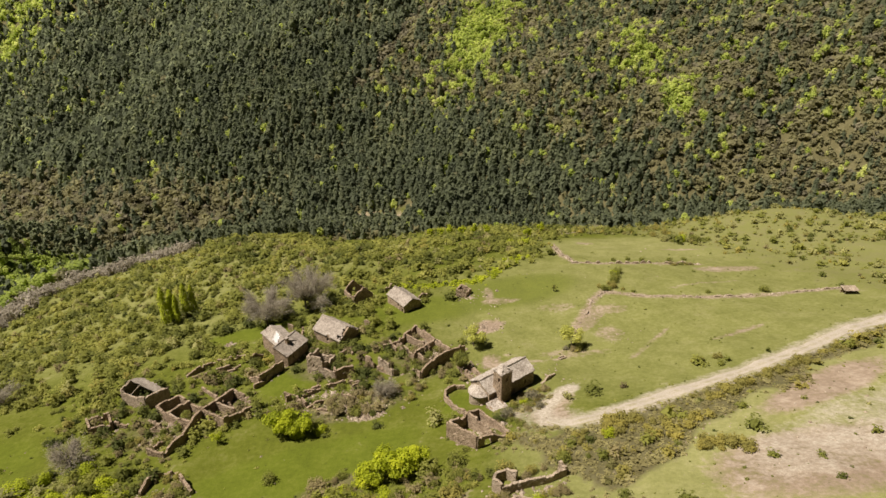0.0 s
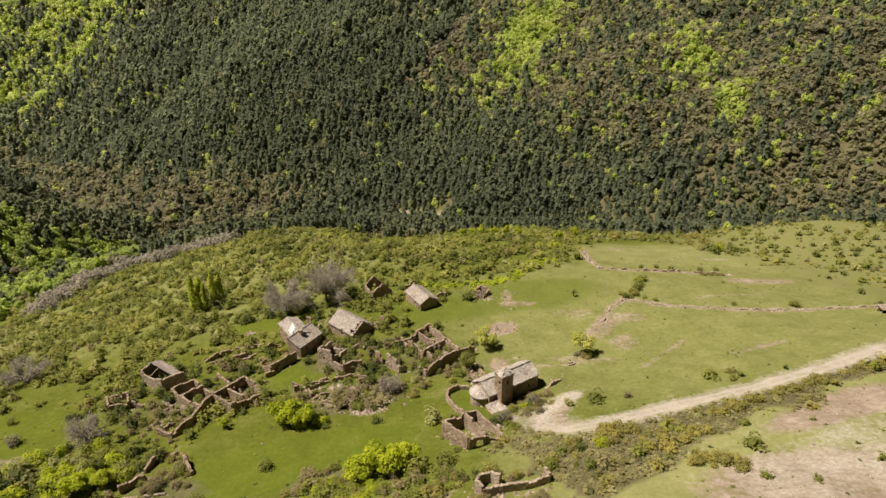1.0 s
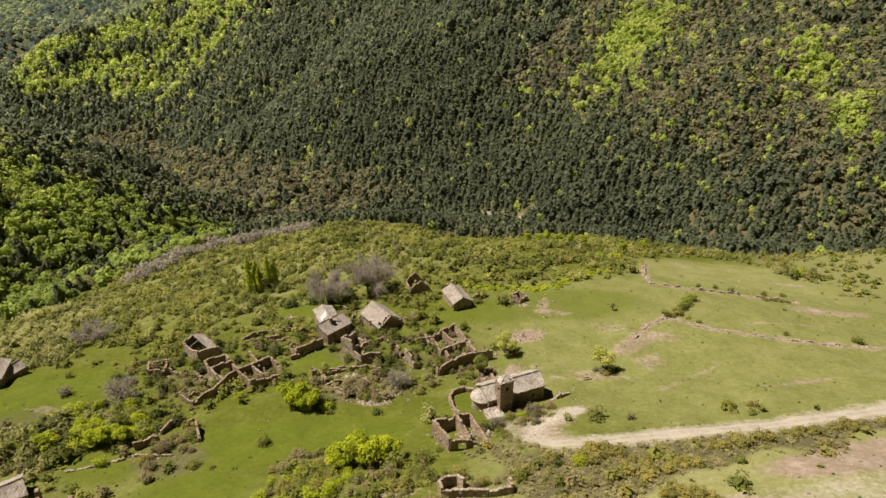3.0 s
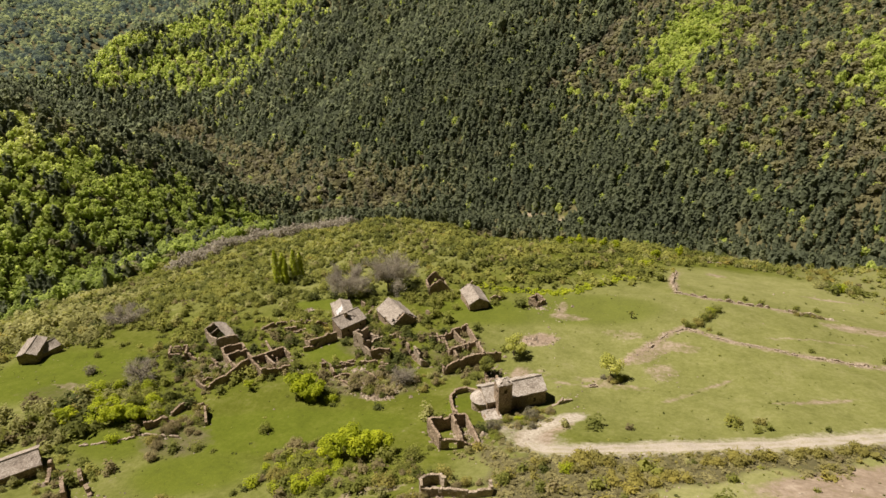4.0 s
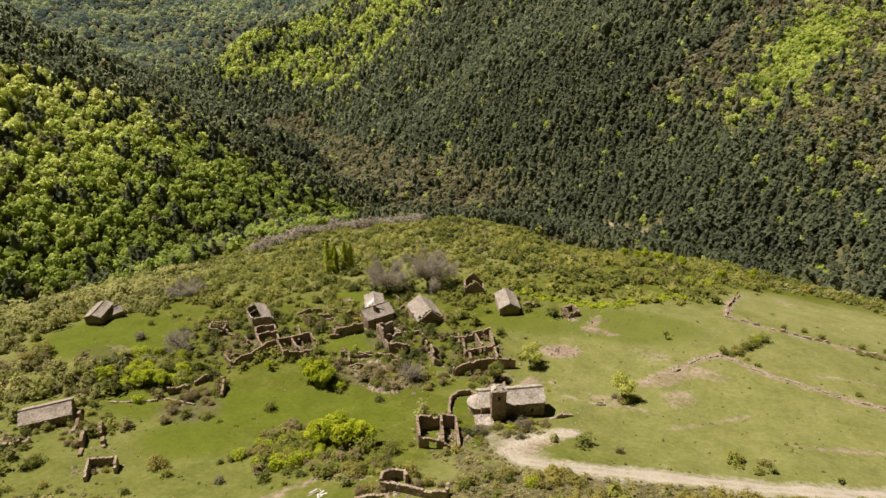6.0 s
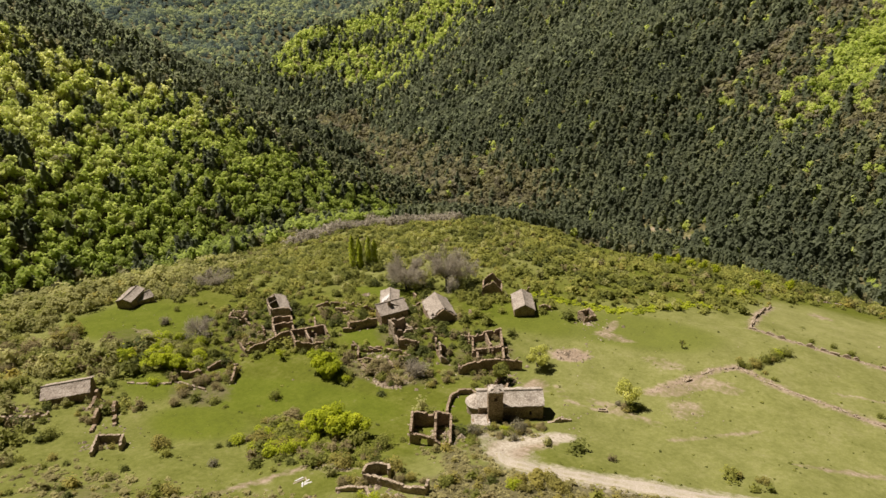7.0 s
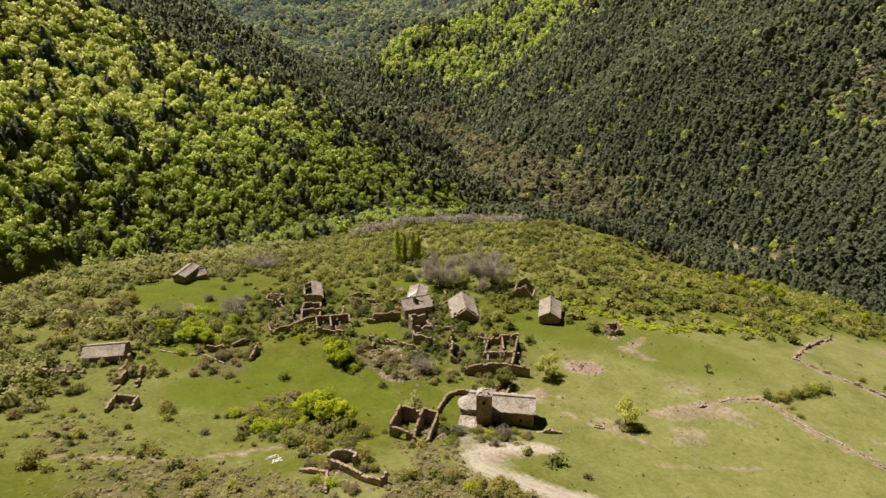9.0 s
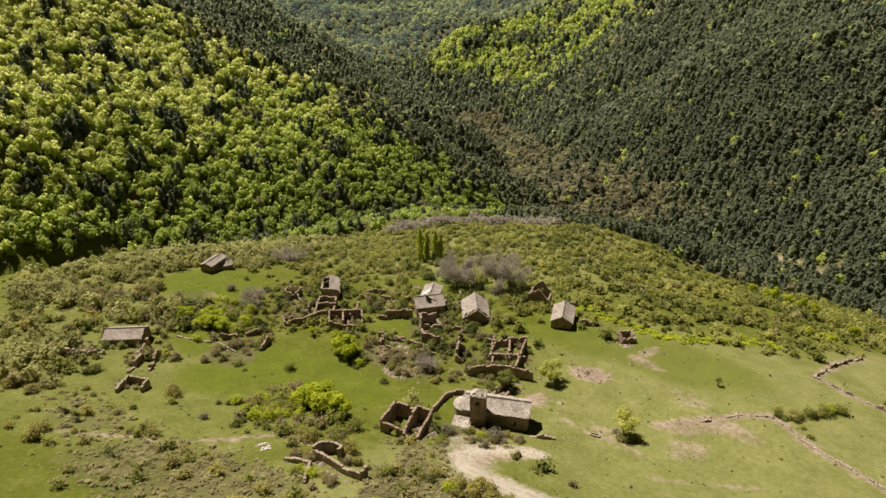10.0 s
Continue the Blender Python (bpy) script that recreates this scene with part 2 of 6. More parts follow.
def wooded_hill(x, y):
    """The wooded hillside: a steep even flank up to its crest, falling again beyond it."""
    xl, yl = np.clip(x, -1500, 100), np.clip(y, -400, 900)
    past = (xl - CREST[0]) * BEYOND[0] + (yl - CREST[1]) * BEYOND[1]
    return slope_form(xl, yl, WOODED, 1, ()) + 4 * wave(x, y, 170, 8) - 0.6 * (past + np.sqrt(past * past + 900))


def landforms(x, y):
    """Heights of the village spur with the hillside across the valley, of the wooded hill, and of the hills farther up."""
    far = np.hypot(x, y - 150)
    xs, ys = np.clip(x, -420, 420), np.clip(y, -350, 520)
    spur = slope_form(xs, ys, SPUR, 3, SPUR_SWELLS) - 0.0025 * np.maximum(0, far - 330) ** 2
    xo, yo = np.clip(x, -1800, 1300), np.clip(y, -100, 2400)
    across = slope_form(xo, yo, ACROSS, 2, ACROSS_SWELLS) + 7 * wave(x, y, 260, 3) + 2.5 * wave(x, y, 90, 5)
    # a farther ridge behind the wooded hill, and the hills that close the valley
    ridge = -72 - 0.178 * (np.clip(x, -1500, -300) + 458) - 0.45 * np.abs(y - 470 - 12 * wave(x, y, 200, 9)) - 0.12 * (y - 470) + 5 * wave(x, y, 120, 10)
    ridge = ridge - 0.4 * np.maximum(0, x + 430)
    up_valley = -0.8 * x + 0.6 * y
    head = np.minimum(-205 + 0.22 * (up_valley - 900), 300) + 18 * wave(x, y, 420, 11)
    return blend_max(spur, across, 9), wooded_hill(x, y), ridge, head


def ground(x, y):
    """Height of the bare ground at x, y (numbers or arrays)."""
    x, y = np.asarray(x, float), np.asarray(y, float)
    far = np.hypot(x, y - 150)
    land, hill, ridge, head = landforms(x, y)
    z = blend_max(blend_max(land, hill, 9), ridge, 10)
    z = blend_max(blend_max(z, head, 25), -150 + 0 * x, 12)
    for cx, cy, reach, rise in FLANK_SWELLS:
        z = z + rise * np.exp(-((x - cx) ** 2 + (y - cy) ** 2) / (2 * reach * reach))
    near = np.exp(-(far / 210) ** 4)
    return z + near * (0.28 * wave(x, y, 31, 1) + 0.16 * wave(x, y, 11, 2)) + (1 - near) * 1.2 * wave(x, y, 45, 4)


def blob(x, y, cx, cy, rx, ry, turn=0.0):
    """1 inside a soft-edged oval, falling to 0 outside it."""
    c, s = math.cos(radians(turn)), math.sin(radians(turn))
    u, v = ((x - cx) * c + (y - cy) * s) / rx, ((y - cy) * c - (x - cx) * s) / ry
    return 1 / (1 + np.exp(np.minimum(6 * (u * u + v * v - 1), 60)))


def most(*masks):
    out = masks[0]
    for k in masks[1:]:
        out = np.maximum(out, k)
    return out


TRACK = [(150, 150), (126, 140), (100, 129), (80, 117.5), (59, 107.5), (45, 102.5), (35.5, 98.6), (29, 96.0), (24.5, 95.6), (21.5, 97.5)]

TRAIL = [(-25.2, 39.5), (-14.6, 51.5), (-9.6, 55.7), (-6.0, 65.4), (-3.4, 74.2), (3.4, 76.4)]  # worn line on the near slope
FIELD_LINES = [[(45.4, 232), (44.2, 214), (45.6, 195.2), (53, 194.2), (60, 193.6), (74, 194), (89, 194)],
               [(49, 165.6), (56, 161), (63.7, 159.4), (74.6, 157.2), (88, 157.4), (104, 159), (118, 160)],
               [(48.4, 165.4), (44, 160), (40.8, 152.6), (34.8, 141.4)]]
LANE = [(15.3, 132.2), (20.3, 127.6), (25.6, 125.8), (34, 130)]


def from_line(x, y, pts):
    """Distance from a line of points."""
    best = np.full(np.shape(x), 1e9)
    for (ax, ay), (bx, by) in zip(pts, pts[1:]):
        dx, dy = bx - ax, by - ay
        k = np.clip(((x - ax) * dx + (y - ay) * dy) / (dx * dx + dy * dy), 0, 1)
        best = np.minimum(best, np.hypot(x - ax - k * dx, y - ay - k * dy))
    return best


def bank_of_track(x, y):
    """1 on the heathy bank between the track and the bare slope below the camera."""
    off = np.interp(x, [p[0] for p in TRACK[::-1]], [p[1] for p in TRACK[::-1]]) - y
    reach = np.interp(x, [16, 26, 45, 60, 130], [14, 26, 17, 10.5, 8]) + 2.2 * wave(x, y, 24, 27)
    s = np.minimum(np.minimum(off - 2.4, reach - off), x - 17 + 3 * wave(x, y, 15, 28))
    return 1 / (1 + np.exp(np.clip(-2.2 * s, -50, 50)))


def field_side(x, y):
    """1 on the rough ground beyond the right-hand edge of the fields."""
    s = np.minimum(x - (103 + 0.27 * (218 - y)) - 3 * wave(x, y, 30, 29), y - 128 - 0.4 * (x - 100))
    return 1 / (1 + np.exp(np.clip(-0.7 * s, -50, 50)))


SCARP = [(-74, 433), (-56, 429), (-40, 424), (-18, 421)]  # raw earth bank at the foot of the hillside across the valley
STREAM = [(-660, 660), (-574, 624), (-440, 560), (-346, 506), (-262, 470), (-190, 450)]  # brown thicket along the valley bottom


def woods(x, y):
    """1 where the forest stands: across the valley, in its bottom and on the wooded hillside."""
    x, y = np.asarray(x, float), np.asarray(y, float)
    edge = 330 - 0.00115 * (x + 40) ** 2 + 14 * wave(x, y, 120, 6)
    edge = np.where(x > 60, 318 - 0.35 * (x - 60) + 10 * wave(x, y, 90, 6), edge)
    across = y > edge
    side = x < np.interp(y, [40, 120, 156, 184, 210, 240, 300], [-275, -273, -262, -234, -220, -208, -208]) + 4 * wave(x, y, 40, 7)
    clear = from_line(x, y, SCARP) < 4.5 + 2 * wave(x, y, 20, 31)
    return np.where((across | side) & ~clear, 1.0, 0.0)


def open_grass(x, y):
    """1 on mown or grazed grass where no shrub stands."""
    return most(blob(x, y, 62, 170, 66, 48, 12), blob(x, y, 30, 150, 34, 26), blob(x, y, 46, 125, 30, 12, 12), blob(x, y, 75, 218, 36, 22),
                blob(x, y, 62, 244, 14, 20), blob(x, y, 68, 240, 24, 30, -20),
                blob(x, y, -31, 90, 30, 9.5, 20), blob(x, y, -38, 72, 13, 8, 20), blob(x, y, -104, 92, 21, 17, 30), blob(x, y, -4, 156, 22, 9),
                blob(x, y, -40, 124, 7, 5), blob(x, y, -55, 152, 14, 4.5, 20), blob(x, y, -48, 55, 14, 5, 20), blob(x, y, 3, 109, 4, 6),
                blob(x, y, -4, 64, 12, 4, 30), blob(x, y, -78, 62, 8, 5), blob(x, y, -62, 74, 8, 5))


def fresh_meadow(x, y):
    """1 on the lush plots about the village."""
    return most(blob(x, y, -31, 90, 28, 8.5, 20), blob(x, y, 3, 109.6, 2.6, 5.5, -25), 0.9 * blob(x, y, -104, 92, 20, 15, 30), blob(x, y, -40, 124, 8, 5.5), 0.9 * blob(x, y, -55, 152, 15, 5, 20),
                0.8 * blob(x, y, -38, 72, 12, 7, 20), 0.7 * blob(x, y, -8, 160, 18, 10), 0.6 * blob(x, y, 20, 170, 24, 12, 20), 0.6 * blob(x, y, -5, 134, 5, 5), 0.7 * blob(x, y, -62, 74, 8, 5))


def bare_soil(x, y):
    return most(0.9 * blob(x, y, 12, 147.5, 5.2, 3.6, 20), 0.62 * blob(x, y, 17, 163, 6, 2.6), 0.54 * blob(x, y, 47, 153, 6, 3), 0.52 * blob(x, y, 44, 139, 4, 5),
                0.5 * blob(x, y, 33, 130, 10, 2, -5), 0.62 * blob(x, y, 96, 187, 12, 4), 0.8 * blob(x, y, 76, 100, 20, 5, 30),
                0.8 * blob(x, y, 60, 74, 20, 10, 14), 0.8 * blob(x, y, 22, 100, 4.2, 5), 0.6 * blob(x, y, 24.5, 106, 5, 2.6, 50), 0.66 * blob(x, y, 12, 128, 3, 5), 0.6 * blob(x, y, 41, 148, 2.5, 8, -30),
                0.7 * blob(x, y, -74, 46.5, 6, 2.2, 30), 0.66 * blob(x, y, -17, 108.6, 4.5, 2, 10), 0.5 * blob(x, y, -22, 114, 9, 4, 10), 0.58 * blob(x, y, 60, 239, 5, 3), 0.45 * blob(x, y, 33, 157, 6, 3), 0.5 * blob(x, y, 81, 170, 14, 0.9, 16), 0.45 * blob(x, y, -90, 90, 9, 1.6, 15), 0.6 * np.exp(-(from_line(x, y, [(44.6, 123), (51, 130), (58, 138)]) / 0.9) ** 2), 0.72 * np.exp(-(from_line(x, y, TRAIL) / 1.1) ** 2), 0.6 * np.exp(-(from_line(x, y, LANE) / 0.8) ** 2), 0.62 * blob(x, y, 74, 132, 10, 1.2, 25),
                0.66 * np.exp(-(from_line(x, y, SCARP) / 4.5) ** 4), *[0.74 * np.exp(-(from_line(x, y, line) / 1.9) ** 2) for line in FIELD_LINES], 0.6 * blob(x, y, 14, 168, 2, 6), 0.58 * blob(x, y, 93, 221, 10, 2, 0))


def loose_gravel(x, y):
    """1 on the worn gravel along the track and where it curls round to the church."""
    curl = from_line(x, y, [(29, 96), (24, 96.4), (21, 98.6), (20.4, 101.5), (21.6, 105), (24.6, 108.6), (28.5, 112)])
    return most(0.62 * np.exp(-(from_line(x, y, TRACK) / 3.6) ** 4), 0.85 * np.exp(-(curl / 2.1) ** 4), 0.38 * blob(x, y, 22, 98, 7, 6), 0.45 * blob(x, y, 19, 104, 4, 7, -30),
                0.5 * blob(x, y, 74, 84, 34, 9, 25))


def dry_turf(x, y):
    return most(0.6 * blob(x, y, 70, 160, 75, 60, 10), blob(x, y, 85, 85, 75, 33, 20), 0.55 * blob(x, y, 30, 85, 20, 16), 0.72 * blob(x, y, 152, 235, 68, 75),
                0.6 * blob(x, y, -110, 230, 90, 90), 0.3 * blob(x, y, -55, 50, 60, 24, 15), 0.45 * blob(x, y, -115, 70, 40, 26), 0.58 * blob(x, y, 100, 180, 40, 30), 0.8 * blob(x, y, 78, 226, 42, 30)) * 0.95


# one ground sheet, fine about the village and coarser with distance
def spacing(lo, hi, core_lo, core_hi, step, growth):
    out = list(np.arange(core_lo, core_hi, step))
    s, v = step, out[-1]
    while v < hi:
        s *= growth
        v += s
        out.append(v)
    s, v = step, out[0]
    while v > lo:
        s *= growth
        v -= s
        out.insert(0, v)
    return np.array(out)


GX, GY = spacing(-2600, 1900, -105, 112, 1.6, 1.035), spacing(-1500, 2900, 50, 205, 1.6, 1.035)


def land_sheet():
    X, Y = np.meshgrid(GX, GY)
    Z = ground(X, Y)
    rows, cols = X.shape
    verts = np.stack([X.ravel(), Y.ravel(), Z.ravel()], 1)
    i = (np.arange(rows - 1)[:, None] * cols + np.arange(cols - 1)).ravel()
    quads = np.stack([i, i + 1, i + cols + 1, i + cols], 1)
    me = big_mesh("ground", verts, quads, LAND, smooth=True)
    for name, field in (("dry", dry_turf(X, Y)), ("litter", np.maximum(woods(X, Y), most(0.9 * bank_of_track(X, Y), 0.3 * field_side(X, Y), 0.6 * blob(X, Y, 6, 54, 25, 10, 32), 0.5 * blob(X, Y, -28, 45, 9, 4, 40), 0.7 * blob(X, Y, -21, 113, 13, 6, 10), 0.65 * blob(X, Y, -20, 84, 9, 4, 20), 0.65 * blob(X, Y, -50, 80, 8, 6, 10), 0.62 * blob(X, Y, -60, 110, 14, 8, 30), 0.6 * blob(X, Y, -5, 132, 8, 10), 0.6 * blob(X, Y, 9, 97, 3, 4, -30), 0.6 * blob(X, Y, -32, 130, 8, 6), 0.6 * blob(X, Y, 16, 105, 7, 3, 40), 0.5 * blob(X, Y, -90, 86, 12, 5, 10)))), ("fresh", fresh_meadow(X, Y)), ("soil", bare_soil(X, Y)), ("gravel", loose_gravel(X, Y))):
        a = me.attributes.new(name, "FLOAT", "POINT")
        a.data.foreach_set("value", np.ascontiguousarray(field.ravel(), dtype=np.float32))
    return tagged(new("ground", me), "hilly ground of green turf, dry grass and bare soil", "ground", kind="structure")


def big_mesh(name, verts, faces, mat, smooth=False, tint=None):
    """A mesh straight from arrays of corners and of faces with equal side counts; tint: one value a face."""
    me = bpy.data.meshes.new(name)
    n, sides = faces.shape
    me.vertices.add(len(verts))
    me.vertices.foreach_set("co", np.ascontiguousarray(verts, dtype=np.float32).ravel())
    me.loops.add(n * sides)
    me.loops.foreach_set("vertex_index", np.ascontiguousarray(faces, dtype=np.int32).ravel())
    me.polygons.add(n)
    me.polygons.foreach_set("loop_start", np.arange(0, n * sides, sides, dtype=np.int32))
    me.polygons.foreach_set("use_smooth", np.full(n, smooth))
    me.materials.append(mat)
    if tint is not None:
        a = me.attributes.new("tint", "FLOAT", "FACE")
        a.data.foreach_set("value", np.ascontiguousarray(tint, dtype=np.float32))
    me.update(calc_edges=True)
    return me


land_sheet()


def track_ribbon():
    """The gravel track: a slightly raised strip with ragged edges and two worn ruts."""
    rng = np.random.default_rng(5)
    pts = []
    line = TRACK + [(20.2, 99.4)]
    for (ax, ay), (bx, by) in zip(line, line[1:]):
        n = max(2, int(math.hypot(bx - ax, by - ay) / 0.7))
        pts += [(ax + (bx - ax) * k / n, ay + (by - ay) * k / n) for k in range(n)]
    p = np.array(pts)
    for _ in range(10):
        p[1:-1] = (p[:-2] + 2 * p[1:-1] + p[2:]) / 4
    d = np.gradient(p, axis=0)
    d /= np.linalg.norm(d, axis=1)[:, None]
    side = np.stack([-d[:, 1], d[:, 0]], 1)
    n = len(p)
    wide = 1.95 + 0.25 * np.sin(np.arange(n) * 0.13) + 0.2 * np.sin(np.arange(n) * 0.41)
    fade = np.clip((n - np.arange(n)) / 6, 0.12, 1)
    across = np.linspace(-1, 1, 9)
    V = []
    for j, k in enumerate(across):
        w = wide * fade * k + (rng.normal(0, 0.22, n) if abs(k) == 1 else 0)
        q = p + side * w[:, None]
        rut = -0.05 if 0.3 < abs(k) < 0.7 else 0.0
        lift = -0.08 if abs(k) == 1 else 0.09
        V.append(np.column_stack([q, ground(q[:, 0], q[:, 1]) + lift + rut]))
    V = np.stack(V, 1).reshape(-1, 3)
    turf = np.tile([0.65, 0.1, -0.1, 0.3, 0.3, -0.1, 0.1, 0.65], n - 1)
    i = (np.arange(n - 1)[:, None] * 9 + np.arange(8)).ravel()
    F = np.stack([i, i + 9, i + 10, i + 1], 1)
    tagged(new("road", big_mesh("road", V, F, GRAVEL, smooth=True, tint=turf)), "pale gravel farm track with worn ruts", "track", kind="structure")


track_ribbon()

# ---- forest ----
def spin(points, rng, count):
    """Random turns about z."""
    a = rng.uniform(0, 2 * np.pi, count)
    c, s = np.cos(a), np.sin(a)
    x, y = points[:, 0], points[:, 1]
    return np.stack([c[:, None] * x - s[:, None] * y, s[:, None] * x + c[:, None] * y, np.broadcast_to(points[:, 2], (count, len(points)))], 2)


def leaf_tris(rng, centres, normals, size, lean=0.7, up=0.35):
    """A small three-cornered tuft of leaves at each centre, roughly square to its normal."""
    n = len(centres)
    nn = normals + rng.normal(0, lean, (n, 3)) * 0.5 + np.array((0, 0, up))
    nn /= np.linalg.norm(nn, axis=1)[:, None]
    t = np.cross(nn, rng.normal(0, 1, (n, 3)))
    t /= np.linalg.norm(t, axis=1)[:, None]
    b = np.cross(nn, t)
    s = (size * rng.uniform(0.65, 1.35, n))[:, None]
    k = rng.uniform(0.5, 0.9, n)[:, None]
    return np.stack([centres + t * s, centres - t * s * 0.55 + b * s * k, centres - t * s * 0.55 - b * s * k], 1).reshape(-1, 3)


def ball_core(r, tall, z):
    """A rough solid heart for a crown, so that it does not look hollow."""
    t = (1 + 5 ** 0.5) / 2
    v = np.array([(-1, t, 0), (1, t, 0), (-1, -t, 0), (1, -t, 0), (0, -1, t), (0, 1, t), (0, -1, -t), (0, 1, -t), (t, 0, -1), (t, 0, 1), (-t, 0, -1), (-t, 0, 1)]) / math.hypot(1, t)
    f = np.array([(0, 11, 5), (0, 5, 1), (0, 1, 7), (0, 7, 10), (0, 10, 11), (1, 5, 9), (5, 11, 4), (11, 10, 2), (10, 7, 6), (7, 1, 8),
                  (3, 9, 4), (3, 4, 2), (3, 2, 6), (3, 6, 8), (3, 8, 9), (4, 9, 5), (2, 4, 11), (6, 2, 10), (8, 6, 7), (9, 8, 1)])
    return (v * (r, r, r * tall) + (0, 0, z))[f].reshape(-1, 3)


def small_core(r, tall, z):
    """A plainer heart for crowns that stand far off."""
    v = np.array([(1, 0, 0), (0, 1, 0), (-1, 0, 0), (0, -1, 0), (0, 0, 1), (0, 0, -1)], float)
    f = np.array([(0, 1, 4), (1, 2, 4), (2, 3, 4), (3, 0, 4), (1, 0, 5), (2, 1, 5), (3, 2, 5), (0, 3, 5)])
    return (v * (r, r, r * tall) + (0, 0, z))[f].reshape(-1, 3)


def broad_crown(rng, leaves, size, lobes=7, core=True, tall=1.0, droop=0.1, up=0.35, heart=ball_core):
    """A crown of overlapping lobes about one unit in radius, standing on z = 0."""
    c = rng.normal(0, 1, (lobes, 3))
    c = c / np.linalg.norm(c, axis=1)[:, None] * rng.uniform(0.3, 0.66, (lobes, 1))
    c[:, 2] = c[:, 2] * 0.9 + droop
    r = rng.uniform(0.36, 0.56, lobes)
    pick = rng.integers(0, lobes, leaves)
    d = rng.normal(0, 1, (leaves, 3))
    d[:, 2] += 0.2
    d /= np.linalg.norm(d, axis=1)[:, None]
    p = c[pick] + d * (r[pick] * rng.uniform(0.75, 1.12, leaves))[:, None]
    v = leaf_tris(rng, p, d, size, 0.7, up)
    if core:
        v = np.concatenate([v, heart(0.6, 1.0, 0.0)])
    v[:, 2] = (v[:, 2] + 0.6) * tall
    return v


def pine_crown(rng, leaves, size):
    """A rounded, ragged pine crown about one unit in radius and two high."""
    h = rng.uniform(0, 1, leaves) ** 0.9
    a = rng.uniform(0, 2 * np.pi, leaves)
    ragged = 1 + 0.2 * np.sin(h * 17 + rng.uniform(0, 6)) + 0.22 * np.sin(a * 3 + rng.uniform(0, 6))
    r = np.minimum(1, 0.6 + 1.6 * h) * (1 - h) ** rng.uniform(0.6, 0.95) * ragged * rng.uniform(0.75, 1.1, leaves)
    lean = rng.normal(0, 0.12, 2)
    p = np.column_stack([r * np.cos(a) + lean[0] * h, r * np.sin(a) + lean[1] * h, 0.2 + h * 1.8])
    d = np.column_stack([np.cos(a), np.sin(a), 0.6 + 0 * a])
    v = leaf_tris(rng, p, d, size, 0.7, 0.7)
    k = np.arange(6) * np.pi / 3
    ring = np.column_stack([0.78 * np.cos(k), 0.78 * np.sin(k), np.full(6, 0.35)])
    cone = np.array([q for i in range(6) for q in (ring[i], ring[(i + 1) % 6], (0, 0, 1.75))])
    return np.concatenate([v, cone])


def planting(name, forms, x, y, reach, tall, tint, mat, label, category, seed, sink=0.3):
    """Stands a crown at every place, all in one mesh that nobody could count."""
    rng = np.random.default_rng(seed)
    pick = rng.integers(0, len(forms), len(x))
    z = ground(x, y) - sink
    V, T = [], []
    for k, form in enumerate(forms):
        s = np.nonzero(pick == k)[0]
        if not len(s):
            continue
        v = spin(form, rng, len(s)) * np.stack([reach[s], reach[s], tall[s]], 1)[:, None, :]
        v += np.stack([x[s], y[s], z[s]], 1)[:, None, :]
        V.append(v.reshape(-1, 3))
        T.append(np.repeat(tint[s], len(form) // 3))
    V, T = np.concatenate(V), np.concatenate(T)
    me = big_mesh(name, V, np.arange(len(V)).reshape(-1, 3), mat, tint=T)
    return tagged(new(name, me), label, category, kind="stuff")


def scatter(rng, x0, x1, y0, y1, step):
    """Jittered places on a grid."""
    gx, gy = np.meshgrid(np.arange(x0, x1, step), np.arange(y0, y1, step))
    n = gx.size
    return gx.ravel() + rng.uniform(-0.5, 0.5, n) * step, gy.ravel() + rng.uniform(-0.5, 0.5, n) * step


